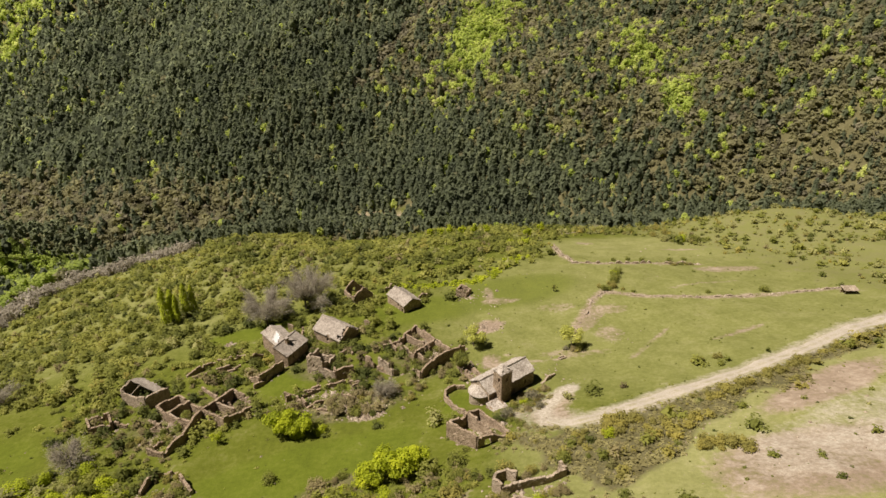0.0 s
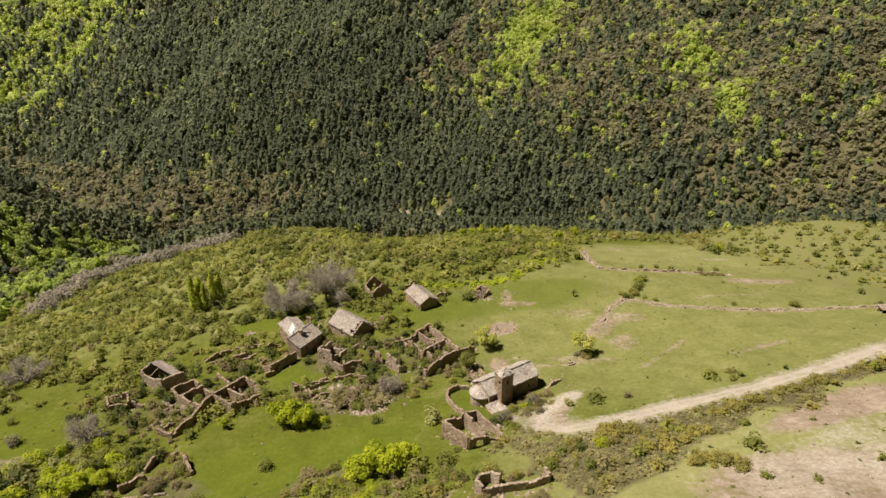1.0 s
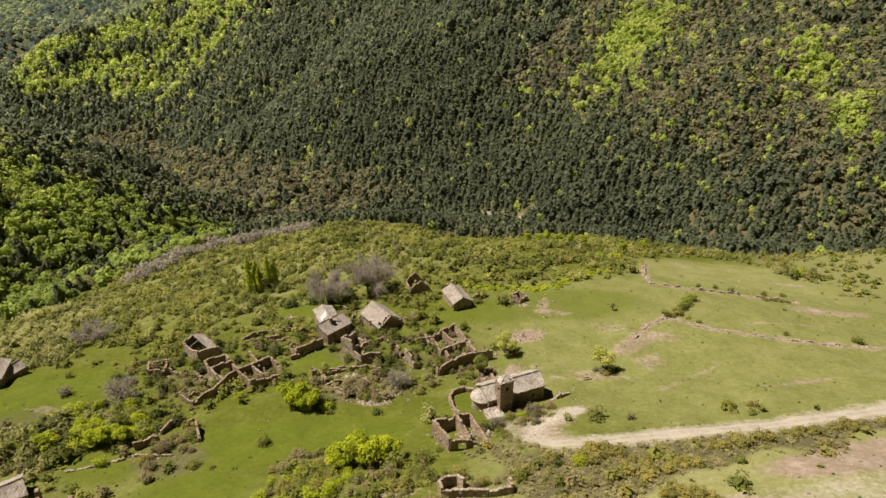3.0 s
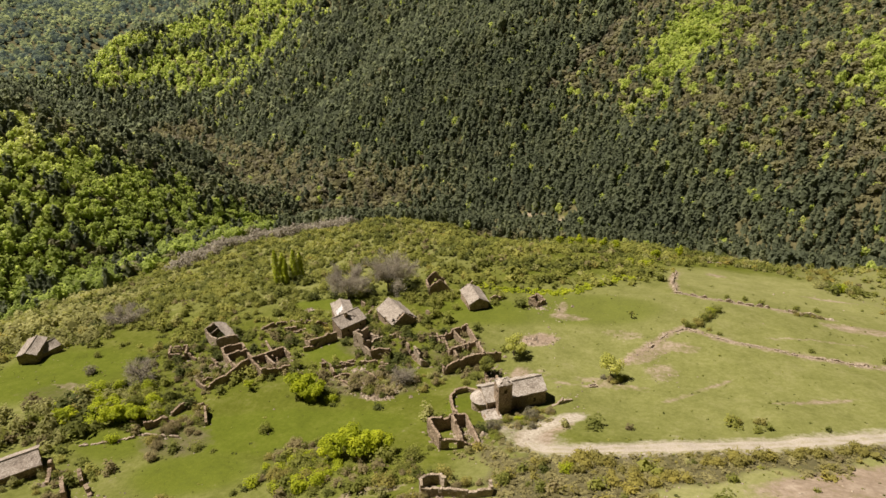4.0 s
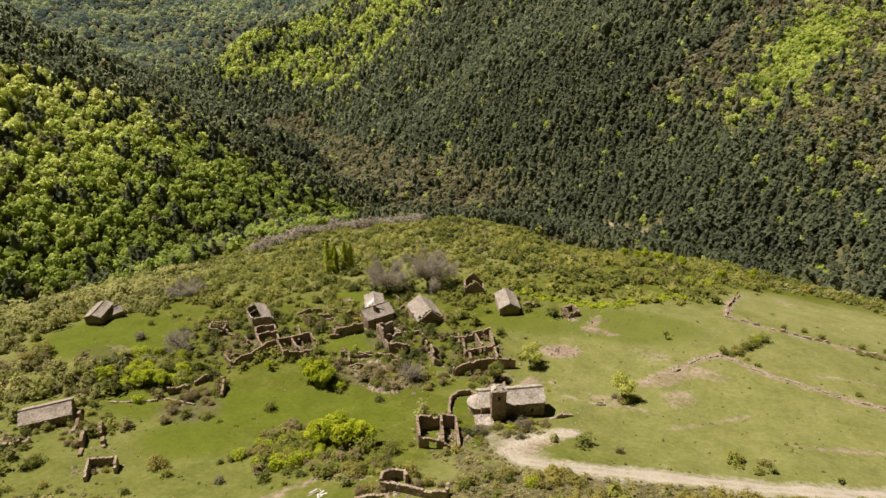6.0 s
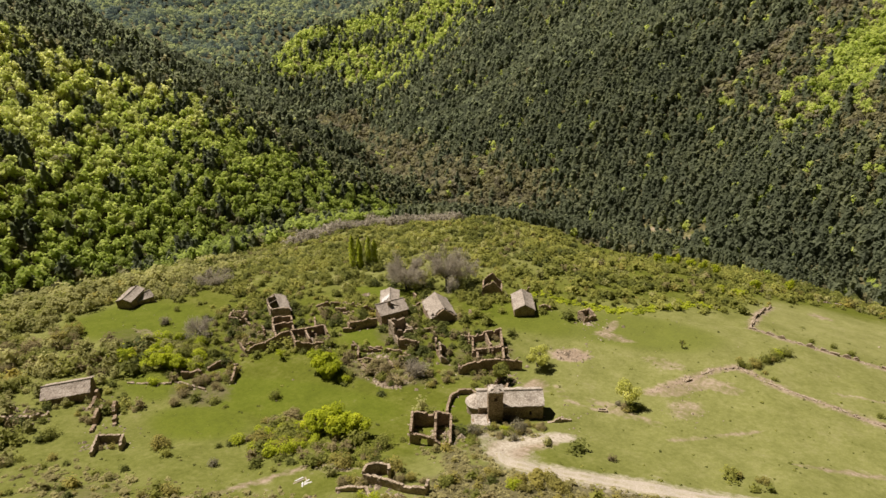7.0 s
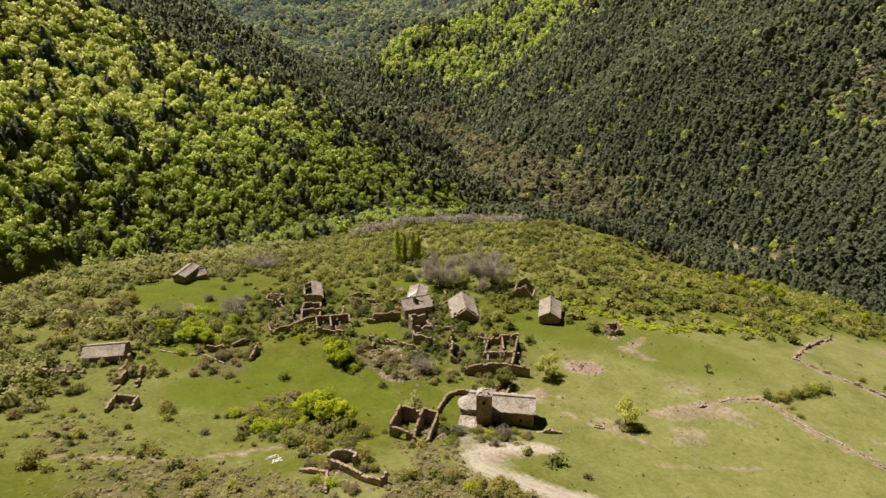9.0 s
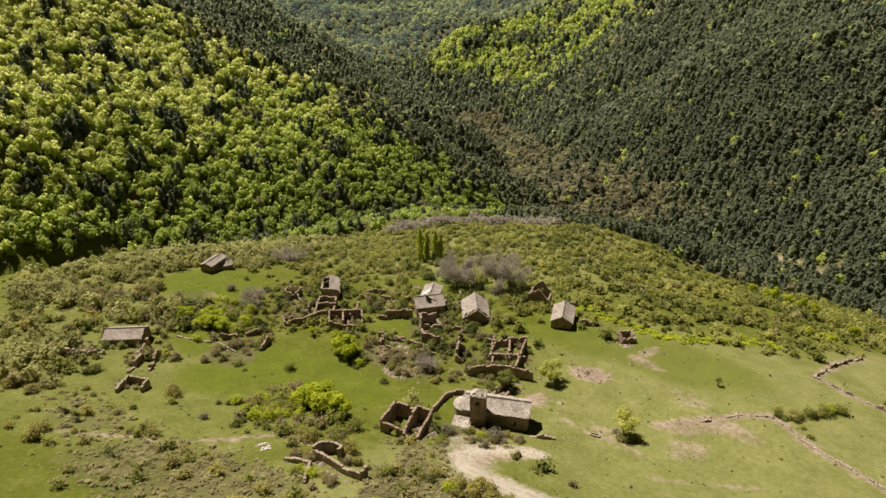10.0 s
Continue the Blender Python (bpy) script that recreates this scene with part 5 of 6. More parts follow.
ruin("lane_stub", "broken wall stub beside the lane", "ruin", [((-36.8, 116.4), (-33.2, 119.8), [1.6, 1.2, 1.0]), ((-33.2, 119.8), (-29.4, 120.8), [1.0, 0.8, 1.2]), ((-22.6, 121.4), (-18.6, 121.6), [0.9, 1.4, 0.7])], seed=20)
ruin("hedge_wall_stub", "wall remains in the bushes above the lane", "ruin", [((-58.4, 131.2), (-52.6, 133.4), [1.0, 1.4, 0.8]), ((-63.6, 128.8), (-60.2, 129.8), [0.9, 1.2]), ((-50.4, 134.4), (-47.6, 137.0), [1.8, 2.2, 1.2])], seed=21)
ruin("garden_wall", "low wall remains behind the church", "ruin", [((6.8, 118.6), (4.4, 123.6), [1.6, 1.9, 1.2]), ((4.4, 123.6), (3.0, 128.6), [1.2, 1.6, 2.2]), ((8.6, 121.0), (6.0, 126.2), [1.0, 1.6, 1.0])], seed=22)
ruin("fallen_wall", "short low length of pale fallen wall", "wall", [((22.2, 115.4), (25.8, 119.0), [0.6, 0.5, 0.8, 0.5])], PALE_WALL, seed=23)

ruin("terrace_ruin", "collapsed terrace wall beside the long barn", "ruin", [
    ((-76.4, 43.0), (-70.6, 45.4), [1.5, 2.1, 1.6]), ((-70.6, 45.4), (-66.4, 50.6), [1.6, 1.8, 1.2]), ((-66.4, 50.6), (-65.8, 54.2), [1.2, 1.7]), ((-77.4, 47.2), (-74.6, 50.6), [1.4, 0.8])], PALE_WALL, 0.7, 0.35, seed=24)

BROKEN = [
    ((-65.4, 129.6), (-59.6, 136.0), [0.9, 1.6, 0.7]),
    ((-59.6, 136.0), (-52.4, 137.6), [1.2, 1.4, 0.9]),
    ((-57.8, 135.6), (-55.2, 131.3), [1.5, 1.2, 0.7]),
    ((-55.2, 131.3), (-52.8, 131.7), [0.9, 1.0, 0.9]),
    ((-46.1, 122.4), (-44.0, 124.8), [1.2, 1.6, 0.7]),
    ((-44.0, 124.8), (-42.9, 128.0), [1.5, 1.4, 0.9]),
    ((-59.1, 123.5), (-48.6, 114.7), [0.9, 1.2, 0.7]),
    ((-39.1, 143.0), (-40.1, 151.2), [1.2, 1.0, 0.9]),
    ((-34.3, 116.6), (-31.0, 113.1), [1.5, 1.6, 0.7]),
    ((-31.0, 113.1), (-27.6, 115.3), [0.9, 1.4, 0.9]),
    ((-28.5, 133.4), (-24.8, 138.3), [1.2, 1.2, 0.7]),
    ((-24.8, 138.3), (-23.8, 135.5), [1.5, 1.0, 0.9]),
    ((-16.6, 127.7), (-12.8, 125.0), [0.9, 1.6, 0.7]),
    ((-61.2, 101.0), (-59.6, 102.9), [1.2, 1.4, 0.9]),
    ((-21.4, 118.3), (-18.4, 122.2), [1.5, 1.2, 0.7]),
    ((-37.5, 117.9), (-34.2, 117.3), [1.9, 1.4, 0.6]),
    ((-33.6, 117.4), (-29.2, 120.6), [0.7, 1.1, 0.8, 0.5]),
    ((-28.6, 121.0), (-23.6, 121.8), [0.8, 1.3, 1.0, 1.6]),
    ((-23.8, 116.8), (-20.2, 114.6), [0.6, 1.2, 0.5]),
    ((-29.6, 112.8), (-26.2, 111.4), [0.5, 1.0, 0.5]),
    ((-19.8, 131.4), (-17.4, 128.6), [2.2, 2.5, 1.5]),
    ((-44.4, 151.8), (-42.8, 151.2), [2.4, 1.8]),
    ((-22.4, 151.0), (-20.4, 149.4), [1.6, 2.0, 0.9]),
    ((-14.4, 139.2), (-12.4, 136.4), [1.8, 1.4, 0.8])]
for k, piece in enumerate(BROKEN):
    ruin("wall_fragment", "broken stone wall fragment among the brambles", "ruin", [piece], WALL, 0.44, 0.22, 40 + k, "broken wall fragments")


def field_wall(label, pts, height, seed, kept=0.72):
    """A tumbled field wall: short uneven lengths with gaps where it has fallen."""
    rng = np.random.default_rng(seed + 900)
    walls = []
    for a, b in zip(pts, pts[1:]):
        a, b = np.array(a, float), np.array(b, float)
        length, d = np.linalg.norm(b - a), (b - a) / np.linalg.norm(b - a)
        at = 0.0
        while at < length - 0.6:
            run = min(rng.uniform(1.5, 4.5), length - at)
            if rng.uniform() < kept and run > 0.7:
                off = np.array((-d[1], d[0])) * rng.normal(0, 0.25)
                p, q = a + d * at + off, a + d * (at + run) + off + rng.normal(0, 0.12, 2)
                h = height * rng.uniform(0.6, 1.5, 3)
                walls.append((tuple(p), tuple(q), [h[0] * 0.6, h[1], h[2] * 0.6]))
            at += run + rng.uniform(0.1, 1.0)
    ruin("field_wall", label, "field wall", walls, PALE_WALL, 0.42, 0.16, seed)


field_wall("low dry-stone wall between two pastures", FIELD_LINES[0], 0.8, 30, 0.9)
field_wall("low overgrown stone wall across the field", FIELD_LINES[1], 0.32, 31, 0.65)
field_wall("tumbled stone field wall", FIELD_LINES[2], 0.32, 32, 0.6)
field_wall("low stone wall along the meadow path", [(-68, 72), (-59, 78.4), (-50.4, 81.6)], 0.35, 33)
field_wall("low stone wall at the meadow edge", [(-150, 113), (-135, 113.6), (-122, 112)], 0.6, 34)
field_wall("low stone wall closing the top of the pasture", [(40, 261), (54, 270), (68, 277)], 0.5, 36)


def rubble():
    rng = np.random.default_rng(61)
    X, Y, S = [], [], []
    heaps = [(-18, 112.5, 7, 3.5, 260), (-17, 108.8, 3.6, 1.6, 220), (0.2, 133, 2.2, 2.2, 170), (-3.5, 138.5, 2, 2, 80), (-60, 110, 3, 2, 90), (-50, 113.5, 3, 2, 70), (9, 97, 3.5, 2.5, 90), (-28, 118, 7, 2.5, 140), (12, 147.5, 4.6, 3, 120), (6.5, 124, 3, 5, 130), (-2, 135, 3, 3, 110), (8, 168, 4, 4, 110), (14, 160, 3, 7, 60),
             (-63, 104, 6, 3, 90), (-64, 62, 3, 3, 90), (-71, 48, 5, 4, 220), (-75, 45.5, 5, 2.5, 200), (-46, 54, 3, 3, 50), (14, 74, 5, 2, 60), (9, 96, 5, 4, 60), (-12, 139, 5, 4, 60), (-46, 115, 6, 3, 90), (-55, 87, 4, 5, 90),
             (-59.4, 146, 1.6, 0.9, 60), (-30, 129, 2, 2.5, 70), (17, 104, 7, 5, 80), (27, 121, 5, 7, 50), (42, 148, 4, 8, 70), (-50, 60, 9, 4, 60), (0, 62, 16, 5, 60), (45, 137, 5, 6, 60), (88, 222, 20, 8, 60), (30, 180, 40, 30, 80),
             (-60, 90, 40, 30, 90), (-100, 96, 25, 16, 70), (55, 82, 30, 10, 160), (80, 92, 25, 9, 120)]
    for cx, cy, rx, ry, n in heaps:
        X.append(cx + rng.normal(0, rx / 1.8, n)), Y.append(cy + rng.normal(0, ry / 1.8, n)), S.append(rng.gamma(3, 0.04 if n < 5 * rx * ry else 0.07, n))
    for line in FIELD_LINES:
        for (ax, ay), (bx, by) in zip(line, line[1:]):
            n = int(math.hypot(bx - ax, by - ay) * 5)
            k = rng.uniform(0, 1, n)
            X.append(ax + (bx - ax) * k + rng.normal(0, 0.55, n)), Y.append(ay + (by - ay) * k + rng.normal(0, 0.55, n)), S.append(rng.gamma(3, 0.05, n))
    for cx, cy, r in TAKEN[::2]:
        n = 4
        X.append(cx + rng.normal(0, 0.8, n)), Y.append(cy + rng.normal(0, 0.8, n)), S.append(rng.gamma(3, 0.06, n))
    x, y, s = (np.concatenate(k) for k in (X, Y, S))
    forms = []
    for k in range(8):
        v = small_core(1.15, 0.7, 0.2)
        u, inv = np.unique(v.round(4), axis=0, return_inverse=True)
        forms.append((u * rng.uniform(0.7, 1.25, (len(u), 1)))[inv.ravel()])
    planting("rubble", forms, x, y, s, s, rng.uniform(0, 1, len(x)), ROCK, "pale tumbled stones lying about the ruins", "rubble", 62, 0.05)


rubble()


def fallen_beam(a, b, lift):
    za, zb = float(ground(*a)) + lift, float(ground(*b)) + lift
    t = thing("roof_beam", *a, za, "bleached fallen roof beam across the ruin walls", "beam", "fallen beams")
    part("beam", tube_shape([(*a, za), ((a[0] + b[0]) / 2, (a[1] + b[1]) / 2, (za + zb) / 2 - 0.06), (*b, zb)], [0.13, 0.12, 0.1], 6), TIMBER, t)


fallen_beam((-62.0, 111.2), (-58.8, 108.8), 2.5)
fallen_beam((-52.0, 114.0), (-47.4, 111.4), 2.7)


def plank_pile():
    """Bleached boards thrown on the grass."""
    x, y = 0.4, 68.6
    root = thing("plank_pile", x, y, float(ground(x, y)), "small heap of bleached boards on the grass", "boards")
    rng = np.random.default_rng(81)
    for k in range(7):
        a, px, py = rng.uniform(0, 3.1), x + rng.normal(0, 0.8), y + rng.normal(0, 0.5)
        part("board", box_shape((px, py, float(ground(px, py)) + 0.03 * k), (math.cos(a), math.sin(a)), (rng.uniform(1.0, 2.0), 0.22, 0.05), k, 0.01), WHITE if k < 5 else TIMBER, root)


plank_pile()


def stone_trough():
    """A squared block of pale stone, hollowed out, lying in the field."""
    x, y = 29.2, 127.6
    z = float(ground(x, y))
    root = thing("stone_trough", x, y, z, "pale squared stone trough lying in the field", "trough")
    for px, py, size in ((0, -0.36, (2.0, 0.2, 0.55)), (0, 0.36, (2.0, 0.2, 0.55)), (-0.9, 0, (0.2, 0.52, 0.55)), (0.9, 0, (0.2, 0.52, 0.55))):
        c, sn = math.cos(0.5), math.sin(0.5)
        part("side", box_shape((x + px * c - py * sn, y + px * sn + py * c, z - 0.1), (c, sn), size, 7, 0.015), PALE_WALL, root)
    part("bottom", box_shape((x, y, z - 0.1), (math.cos(0.5), math.sin(0.5)), (1.6, 0.52, 0.25), 8, 0.01), PALE_WALL, root)


stone_trough()

# ---- single trees and bushes ----
shrubland()


def limb_path(rng, start, end, n=5, bend=0.12):
    s, e = np.array(start, float), np.array(end, float)
    k = np.linspace(0, 1, n)[:, None]
    p = s + (e - s) * k
    p[1:-1] += rng.normal(0, bend * np.linalg.norm(e - s) / 3, (n - 2, 3))
    return p


def leafy_tree(name, label, x, y, height, reach, mat, seed, leaves=1500, size=0.11, lobes=12, trunk=0.18, clear=0.25, group=""):
    """A tree in leaf: trunk, limbs to the lobes and a crown of many small tufts."""
    rng = np.random.default_rng(seed)
    z = float(ground(x, y))
    root = thing(name, x, y, z, label, "tree", group)
    crown_h = height * (1 - clear)
    c = rng.normal(0, 1, (lobes, 3))
    c = c / np.linalg.norm(c, axis=1)[:, None] * rng.uniform(0.45, 0.75, (lobes, 1))
    c[:, 2] = c[:, 2] * 0.8
    r = rng.uniform(0.26, 0.44, lobes)
    mid = np.array((x, y, z + height * clear + crown_h * 0.48))
    scale = np.array((reach, reach, crown_h * 0.55))
    top = mid + np.array((rng.normal(0, 0.1) * reach, rng.normal(0, 0.1) * reach, crown_h * 0.1))
    limbs = [tube_shape(limb_path(rng, (x, y, z - 0.3), top), np.linspace(trunk, trunk * 0.5, 5), 7)]
    for k in range(lobes):
        f = rng.uniform(0.45, 0.95)
        s = np.array((x, y, z)) + (top - np.array((x, y, z))) * f
        limbs.append(tube_shape(limb_path(rng, s, mid + c[k] * scale), np.linspace(trunk * 0.45, trunk * 0.08, 5), 5))
    part("trunk", joined(limbs), BARK, root)
    pick = rng.integers(0, lobes, leaves)
    d = rng.normal(0, 1, (leaves, 3))
    d[:, 2] += 0.25
    d /= np.linalg.norm(d, axis=1)[:, None]
    p = c[pick] + d * (r[pick] * rng.uniform(0.45, 1.1, leaves))[:, None]
    v = leaf_tris(rng, p * scale + mid, d, size * reach, 0.9)
    tint = np.clip(np.repeat(rng.normal(0.5, 0.18, lobes)[pick], 1) + rng.normal(0, 0.08, leaves), 0, 1)
    part("crown", (v, np.arange(len(v)).reshape(-1, 3)), mat, root, tint=tint)
    return root


def bare_tree(label, x, y, height, reach, seed, twigs=7000):
    """A leafless tree: trunk, forking limbs and a haze of fine twigs."""
    rng = np.random.default_rng(seed)
    z = float(ground(x, y))
    root = thing("bare_tree", x, y, z, label, "tree", "bare trees")
    fork = np.array((x, y, z + height * 0.22))
    shapes = [tube_shape(limb_path(rng, (x, y, z - 0.3), fork, 4, 0.05), np.linspace(0.36, 0.27, 4), 8)]
    tips = []
    for i in range(13):
        a = i * 2.4 + rng.normal(0, 0.3)
        out = reach * rng.uniform(0.4, 0.95)
        end = fork + np.array((math.cos(a) * out, math.sin(a) * out, height * 0.68 * rng.uniform(0.75, 1.0) * math.sqrt(1.05 - (out / reach) ** 2)))
        p = limb_path(rng, fork, end, 6, 0.2)
        shapes.append(tube_shape(p, np.linspace(0.2, 0.05, 6), 5))
        for j in range(9):
            s = p[rng.integers(2, 6)]
            w = s - (fork + np.array((0, 0, height * 0.05)))
            w = w / np.linalg.norm(w) + rng.normal(0, 0.5, 3)
            e = s + w / np.linalg.norm(w) * rng.uniform(0.14, 0.32) * height
            q = limb_path(rng, s, e, 4, 0.2)
            shapes.append(tube_shape(q, np.linspace(0.055, 0.018, 4), 4))
            tips.append(q)
    part("trunk", joined(shapes), PALE_BARK, root)
    tips = np.concatenate(tips)
    s = tips[rng.integers(0, len(tips), twigs)] + rng.normal(0, 0.5, (twigs, 3))
    w = s - fork
    w = w / np.linalg.norm(w, axis=1)[:, None] + rng.normal(0, 0.55, (twigs, 3))
    w /= np.linalg.norm(w, axis=1)[:, None]
    b = np.cross(w, rng.normal(0, 1, (twigs, 3)))
    b /= np.linalg.norm(b, axis=1)[:, None]
    length = rng.uniform(0.4, 1.1, twigs)[:, None]
    v = np.stack([s - b * 0.046, s + b * 0.046, s + w * length], 1).reshape(-1, 3)
    part("twig_crown", (v, np.arange(len(v)).reshape(-1, 3)), PALE_TWIGS, root, "fine grey leafless twigs", tint=np.clip(rng.normal(0.5, 0.2, twigs), 0, 1))


bare_tree("large leafless grey tree behind the houses", -42.5, 166.5, 13.0, 8.2, 201, 17000)
bare_tree("leafless grey tree with a rounded crown", -52.0, 157.0, 10.4, 7.4, 202, 14000)


bare_tree("spreading leafless grey-brown tree on the slope", -113.8, 125.5, 5.6, 5.6, 203, 4200)
bare_tree("low twiggy dead tree in the rubble", -13.8, 115.6, 3.4, 3.0, 205, 1800)
bare_tree("leafless brown tree beside the meadow", -76.7, 97.0, 5.4, 3.6, 204, 2600)


def poplar(x, y, height, seed):
    rng = np.random.default_rng(seed)
    z = float(ground(x, y))
    root = thing("poplar", x, y, z, "slender upright poplar in fresh green leaf", "tree", "poplars")
    part("trunk", tube_shape(limb_path(rng, (x, y, z - 0.3), (x, y, z + height * 0.9), 6, 0.02), np.linspace(0.16, 0.03, 6), 6), BARK, root)
    n = 1500
    h = rng.uniform(0.08, 1, n)
    a = rng.uniform(0, 2 * np.pi, n)
    r = height * 0.105 * np.sin(np.pi * h ** 0.7) ** 0.6 * (1 + 0.25 * np.sin(a * 2 + h * 9)) * rng.uniform(0.4, 1.05, n)
    p = np.column_stack([x + r * np.cos(a), y + r * np.sin(a), z + h * height])
    d = np.column_stack([np.cos(a), np.sin(a), 0.9 + 0 * a])
    v = leaf_tris(rng, p, d, 0.26)
    part("crown", (v, np.arange(len(v)).reshape(-1, 3)), BRIGHT, root, tint=np.clip(rng.normal(0.5, 0.15, n), 0, 1))


for k, (x, y, h) in enumerate(((-87.0, 167.4, 14.0), (-84.8, 168.6, 12.4), (-83.2, 167.6, 10.4), (-81.4, 170.4, 13.2), (-79.4, 171.4, 12.0), (-85.8, 169.8, 12.4))):
    poplar(x, y, h, 300 + k)

TREES = [
    *[(x, y, h, 2.2, BRIGHT, "young yellow-green tree beyond the pasture") for x, y, h in ((-6, 272, 7.0), (-1, 274, 6.0), (3, 270, 7.5), (9, 269, 6.5), (14, 267, 7.5), (20, 263, 6.5), (37, 250, 6.0), (46, 270, 7.0))],
    (-34.4, 103.8, 6.2, 4.3, BRIGHT, "bright yellow-green tree below the row of ruins"), (-30.6, 103.0, 5.2, 3.3, BRIGHT, "bright yellow-green tree below the row of ruins"),
    (-9.0, 85.2, 6.6, 4.2, BRIGHT, "glowing yellow-green tree on the grassy bank"), (-5.6, 86.8, 5.2, 3.2, BRIGHT, "glowing yellow-green tree on the grassy bank"),
    (-13.0, 83.4, 5.0, 3.2, BRIGHT, "glowing yellow-green tree on the grassy bank"), (-11.0, 87.0, 3.8, 2.4, BRIGHT, "glowing yellow-green tree on the grassy bank"), (4.3, 126.0, 5.2, 2.7, SHRUB, "dense dark green tree behind the church"), (32.3, 132.8, 6.6, 3.6, YELLOW, "airy yellow-green tree standing in the field"),
    (34.0, 168.0, 2.6, 1.0, SHRUB, "small young tree in the field"), (-48.0, 102.2, 2.9, 1.6, BRIGHT, "small bright bush below the wall"),
    (8.0, 137.0, 6.2, 3.9, YELLOW, "airy half-bare tree with a thin yellowish crown"), (-68.0, 80.6, 4.4, 3.2, BRIGHT, "bright green tree beside the lane"),
    (-73.5, 82.0, 4.2, 3.2, BRIGHT, "bright green tree beside the lane"), (-63.6, 82.6, 4.0, 2.8, BRIGHT, "bright green tree beside the lane"), (-78.0, 77.0, 4.0, 3.0, BRIGHT, "bright green tree beside the lane")]
for k, (x, y, h, r, mat, label) in enumerate(TREES):
    airy = label.startswith("airy")
    leafy_tree("tree", label, x, y, h, r, mat, 400 + k, 1500 if airy else 2600 if r > 2 else 900, 0.07 if airy else 0.078)


def bush_leaves(rng, leaves):
    return np.concatenate([broad_crown(rng, leaves, 0.095, 14, False, 1.0, up=0.6), ball_core(0.55, 0.9, 0.5)])


def bush_form(name, mat, seed, leaves=640):
    """One bush mesh about a metre in radius, to be shared by many bushes."""
    rng = np.random.default_rng(seed)
    v = bush_leaves(rng, leaves)
    n = len(v) // 3
    return big_mesh(name, v, np.arange(len(v)).reshape(-1, 3), mat, tint=np.clip(rng.normal(0.5, 0.15, n), 0, 1))


FORMS = {key: [bush_form("bush", mat, 500 + 10 * i + k) for k in range(3)] for i, (key, mat) in enumerate((("green", SHRUB), ("bright", BRIGHT), ("brown", BROOM), ("grey", TWIGS), ("bramble", BRAMBLE), ("olive", WILLOW)))}
SAY = {"green": "rounded green bush on the grass", "bright": "bright yellow-green bush in fresh leaf", "brown": "rounded brownish heath bush", "grey": "leafless grey bush with fine twigs", "bramble": "tangled brown bramble bush", "olive": "pale olive bush just in leaf"}
BUSHES = [("brown", -104.8, 71.6, 3.2), ("green", -55.4, 49.8, 1.7), ("brown", -45.5, 47.2, 1.2), ("brown", -35, 62.3, 2.0), ("grey", -19, 63.7, 1.2), ("brown", -15.3, 53.6, 1.7), ("brown", -22.3, 36.4, 2.2), ("brown", -26.5, 37.6, 2.0),
          ("bright", -66.2, 89.3, 2.2), ("bright", -72.5, 78.7, 2.4), ("bright", -60.6, 85.6, 2.0), ("bright", -62.8, 75.6, 1.7), ("bright", -70.8, 84.6, 2.4), ("brown", -20, 74.4, 1.9), ("bright", -23.4, 72.0, 1.8), ("green", 78.0, 160.6, 1.0), ("green", 94.5, 160.8, 1.5), ("green", 57.0, 163.6, 1.0),
          ("green", 60.6, 199.4, 1.1), ("green", 66, 200, 1.2), ("green", 86, 199.6, 1.3), ("green", 49.0, 166.4, 1.5),
          ("green", -33.5, 88.6, 1.7), ("green", -44.0, 79.6, 1.7), ("green", 2.0, 86.4, 2.1), ("brown", 1.0, 76.6, 2.3), ("brown", 10.2, 80.8, 2.0), ("green", 20.4, 82.2, 1.8),
          ("bright", 30.0, 88.2, 1.6), ("bright", -14, 73, 2.2), ("bright", -17, 71.4, 1.9), ("bright", -11.4, 74.6, 1.9), ("brown", 48.0, 168.4, 1.1), ("green", 50.4, 166.2, 1.3), ("brown", 51.6, 168.0, 1.8), ("green", 52.2, 169.8, 1.3), ("green", 53.2, 172.2, 1.9), ("brown", 54.2, 174.0, 1.3), ("green", 54.6, 176.2, 2.2), ("bright", 55.2, 178.6, 1.7), ("green", 56.4, 180.2, 2.0), ("brown", 54.4, 165.6, 0.9), ("bramble", 32.4, 131.2, 1.1), ("green", 34.6, 132.2, 1.3), ("green", 36.0, 133.6, 1.0), ("grey", 31.0, 132.2, 1.0), ("brown", 33.6, 130.6, 1.1),
          ("brown", -34, 61.6, 2.2), ("green", -56, 50.6, 1.9), ("brown", -107, 76.8, 3.0), ("green", -84, 148, 2.6), ("grey", -128, 140, 3.0),
          ("green", 6.6, 103.4, 1.0), ("green", 14.6, 105.2, 1.1), ("bright", 17.0, 106.8, 1.0), ("grey", 19.0, 108.6, 2.0), ("grey", 12.6, 101.6, 1.9), ("green", -100, 103.6, 1.4), ("grey", -93, 96, 2.0),
          ("green", 70.5, 198, 1.3), ("green", 80, 198, 1.4), ("bright", 101, 240, 3.0), ("green", 105, 236, 2.6), ("bright", 34, 238, 3.0), ("bright", 28, 236, 2.6)]
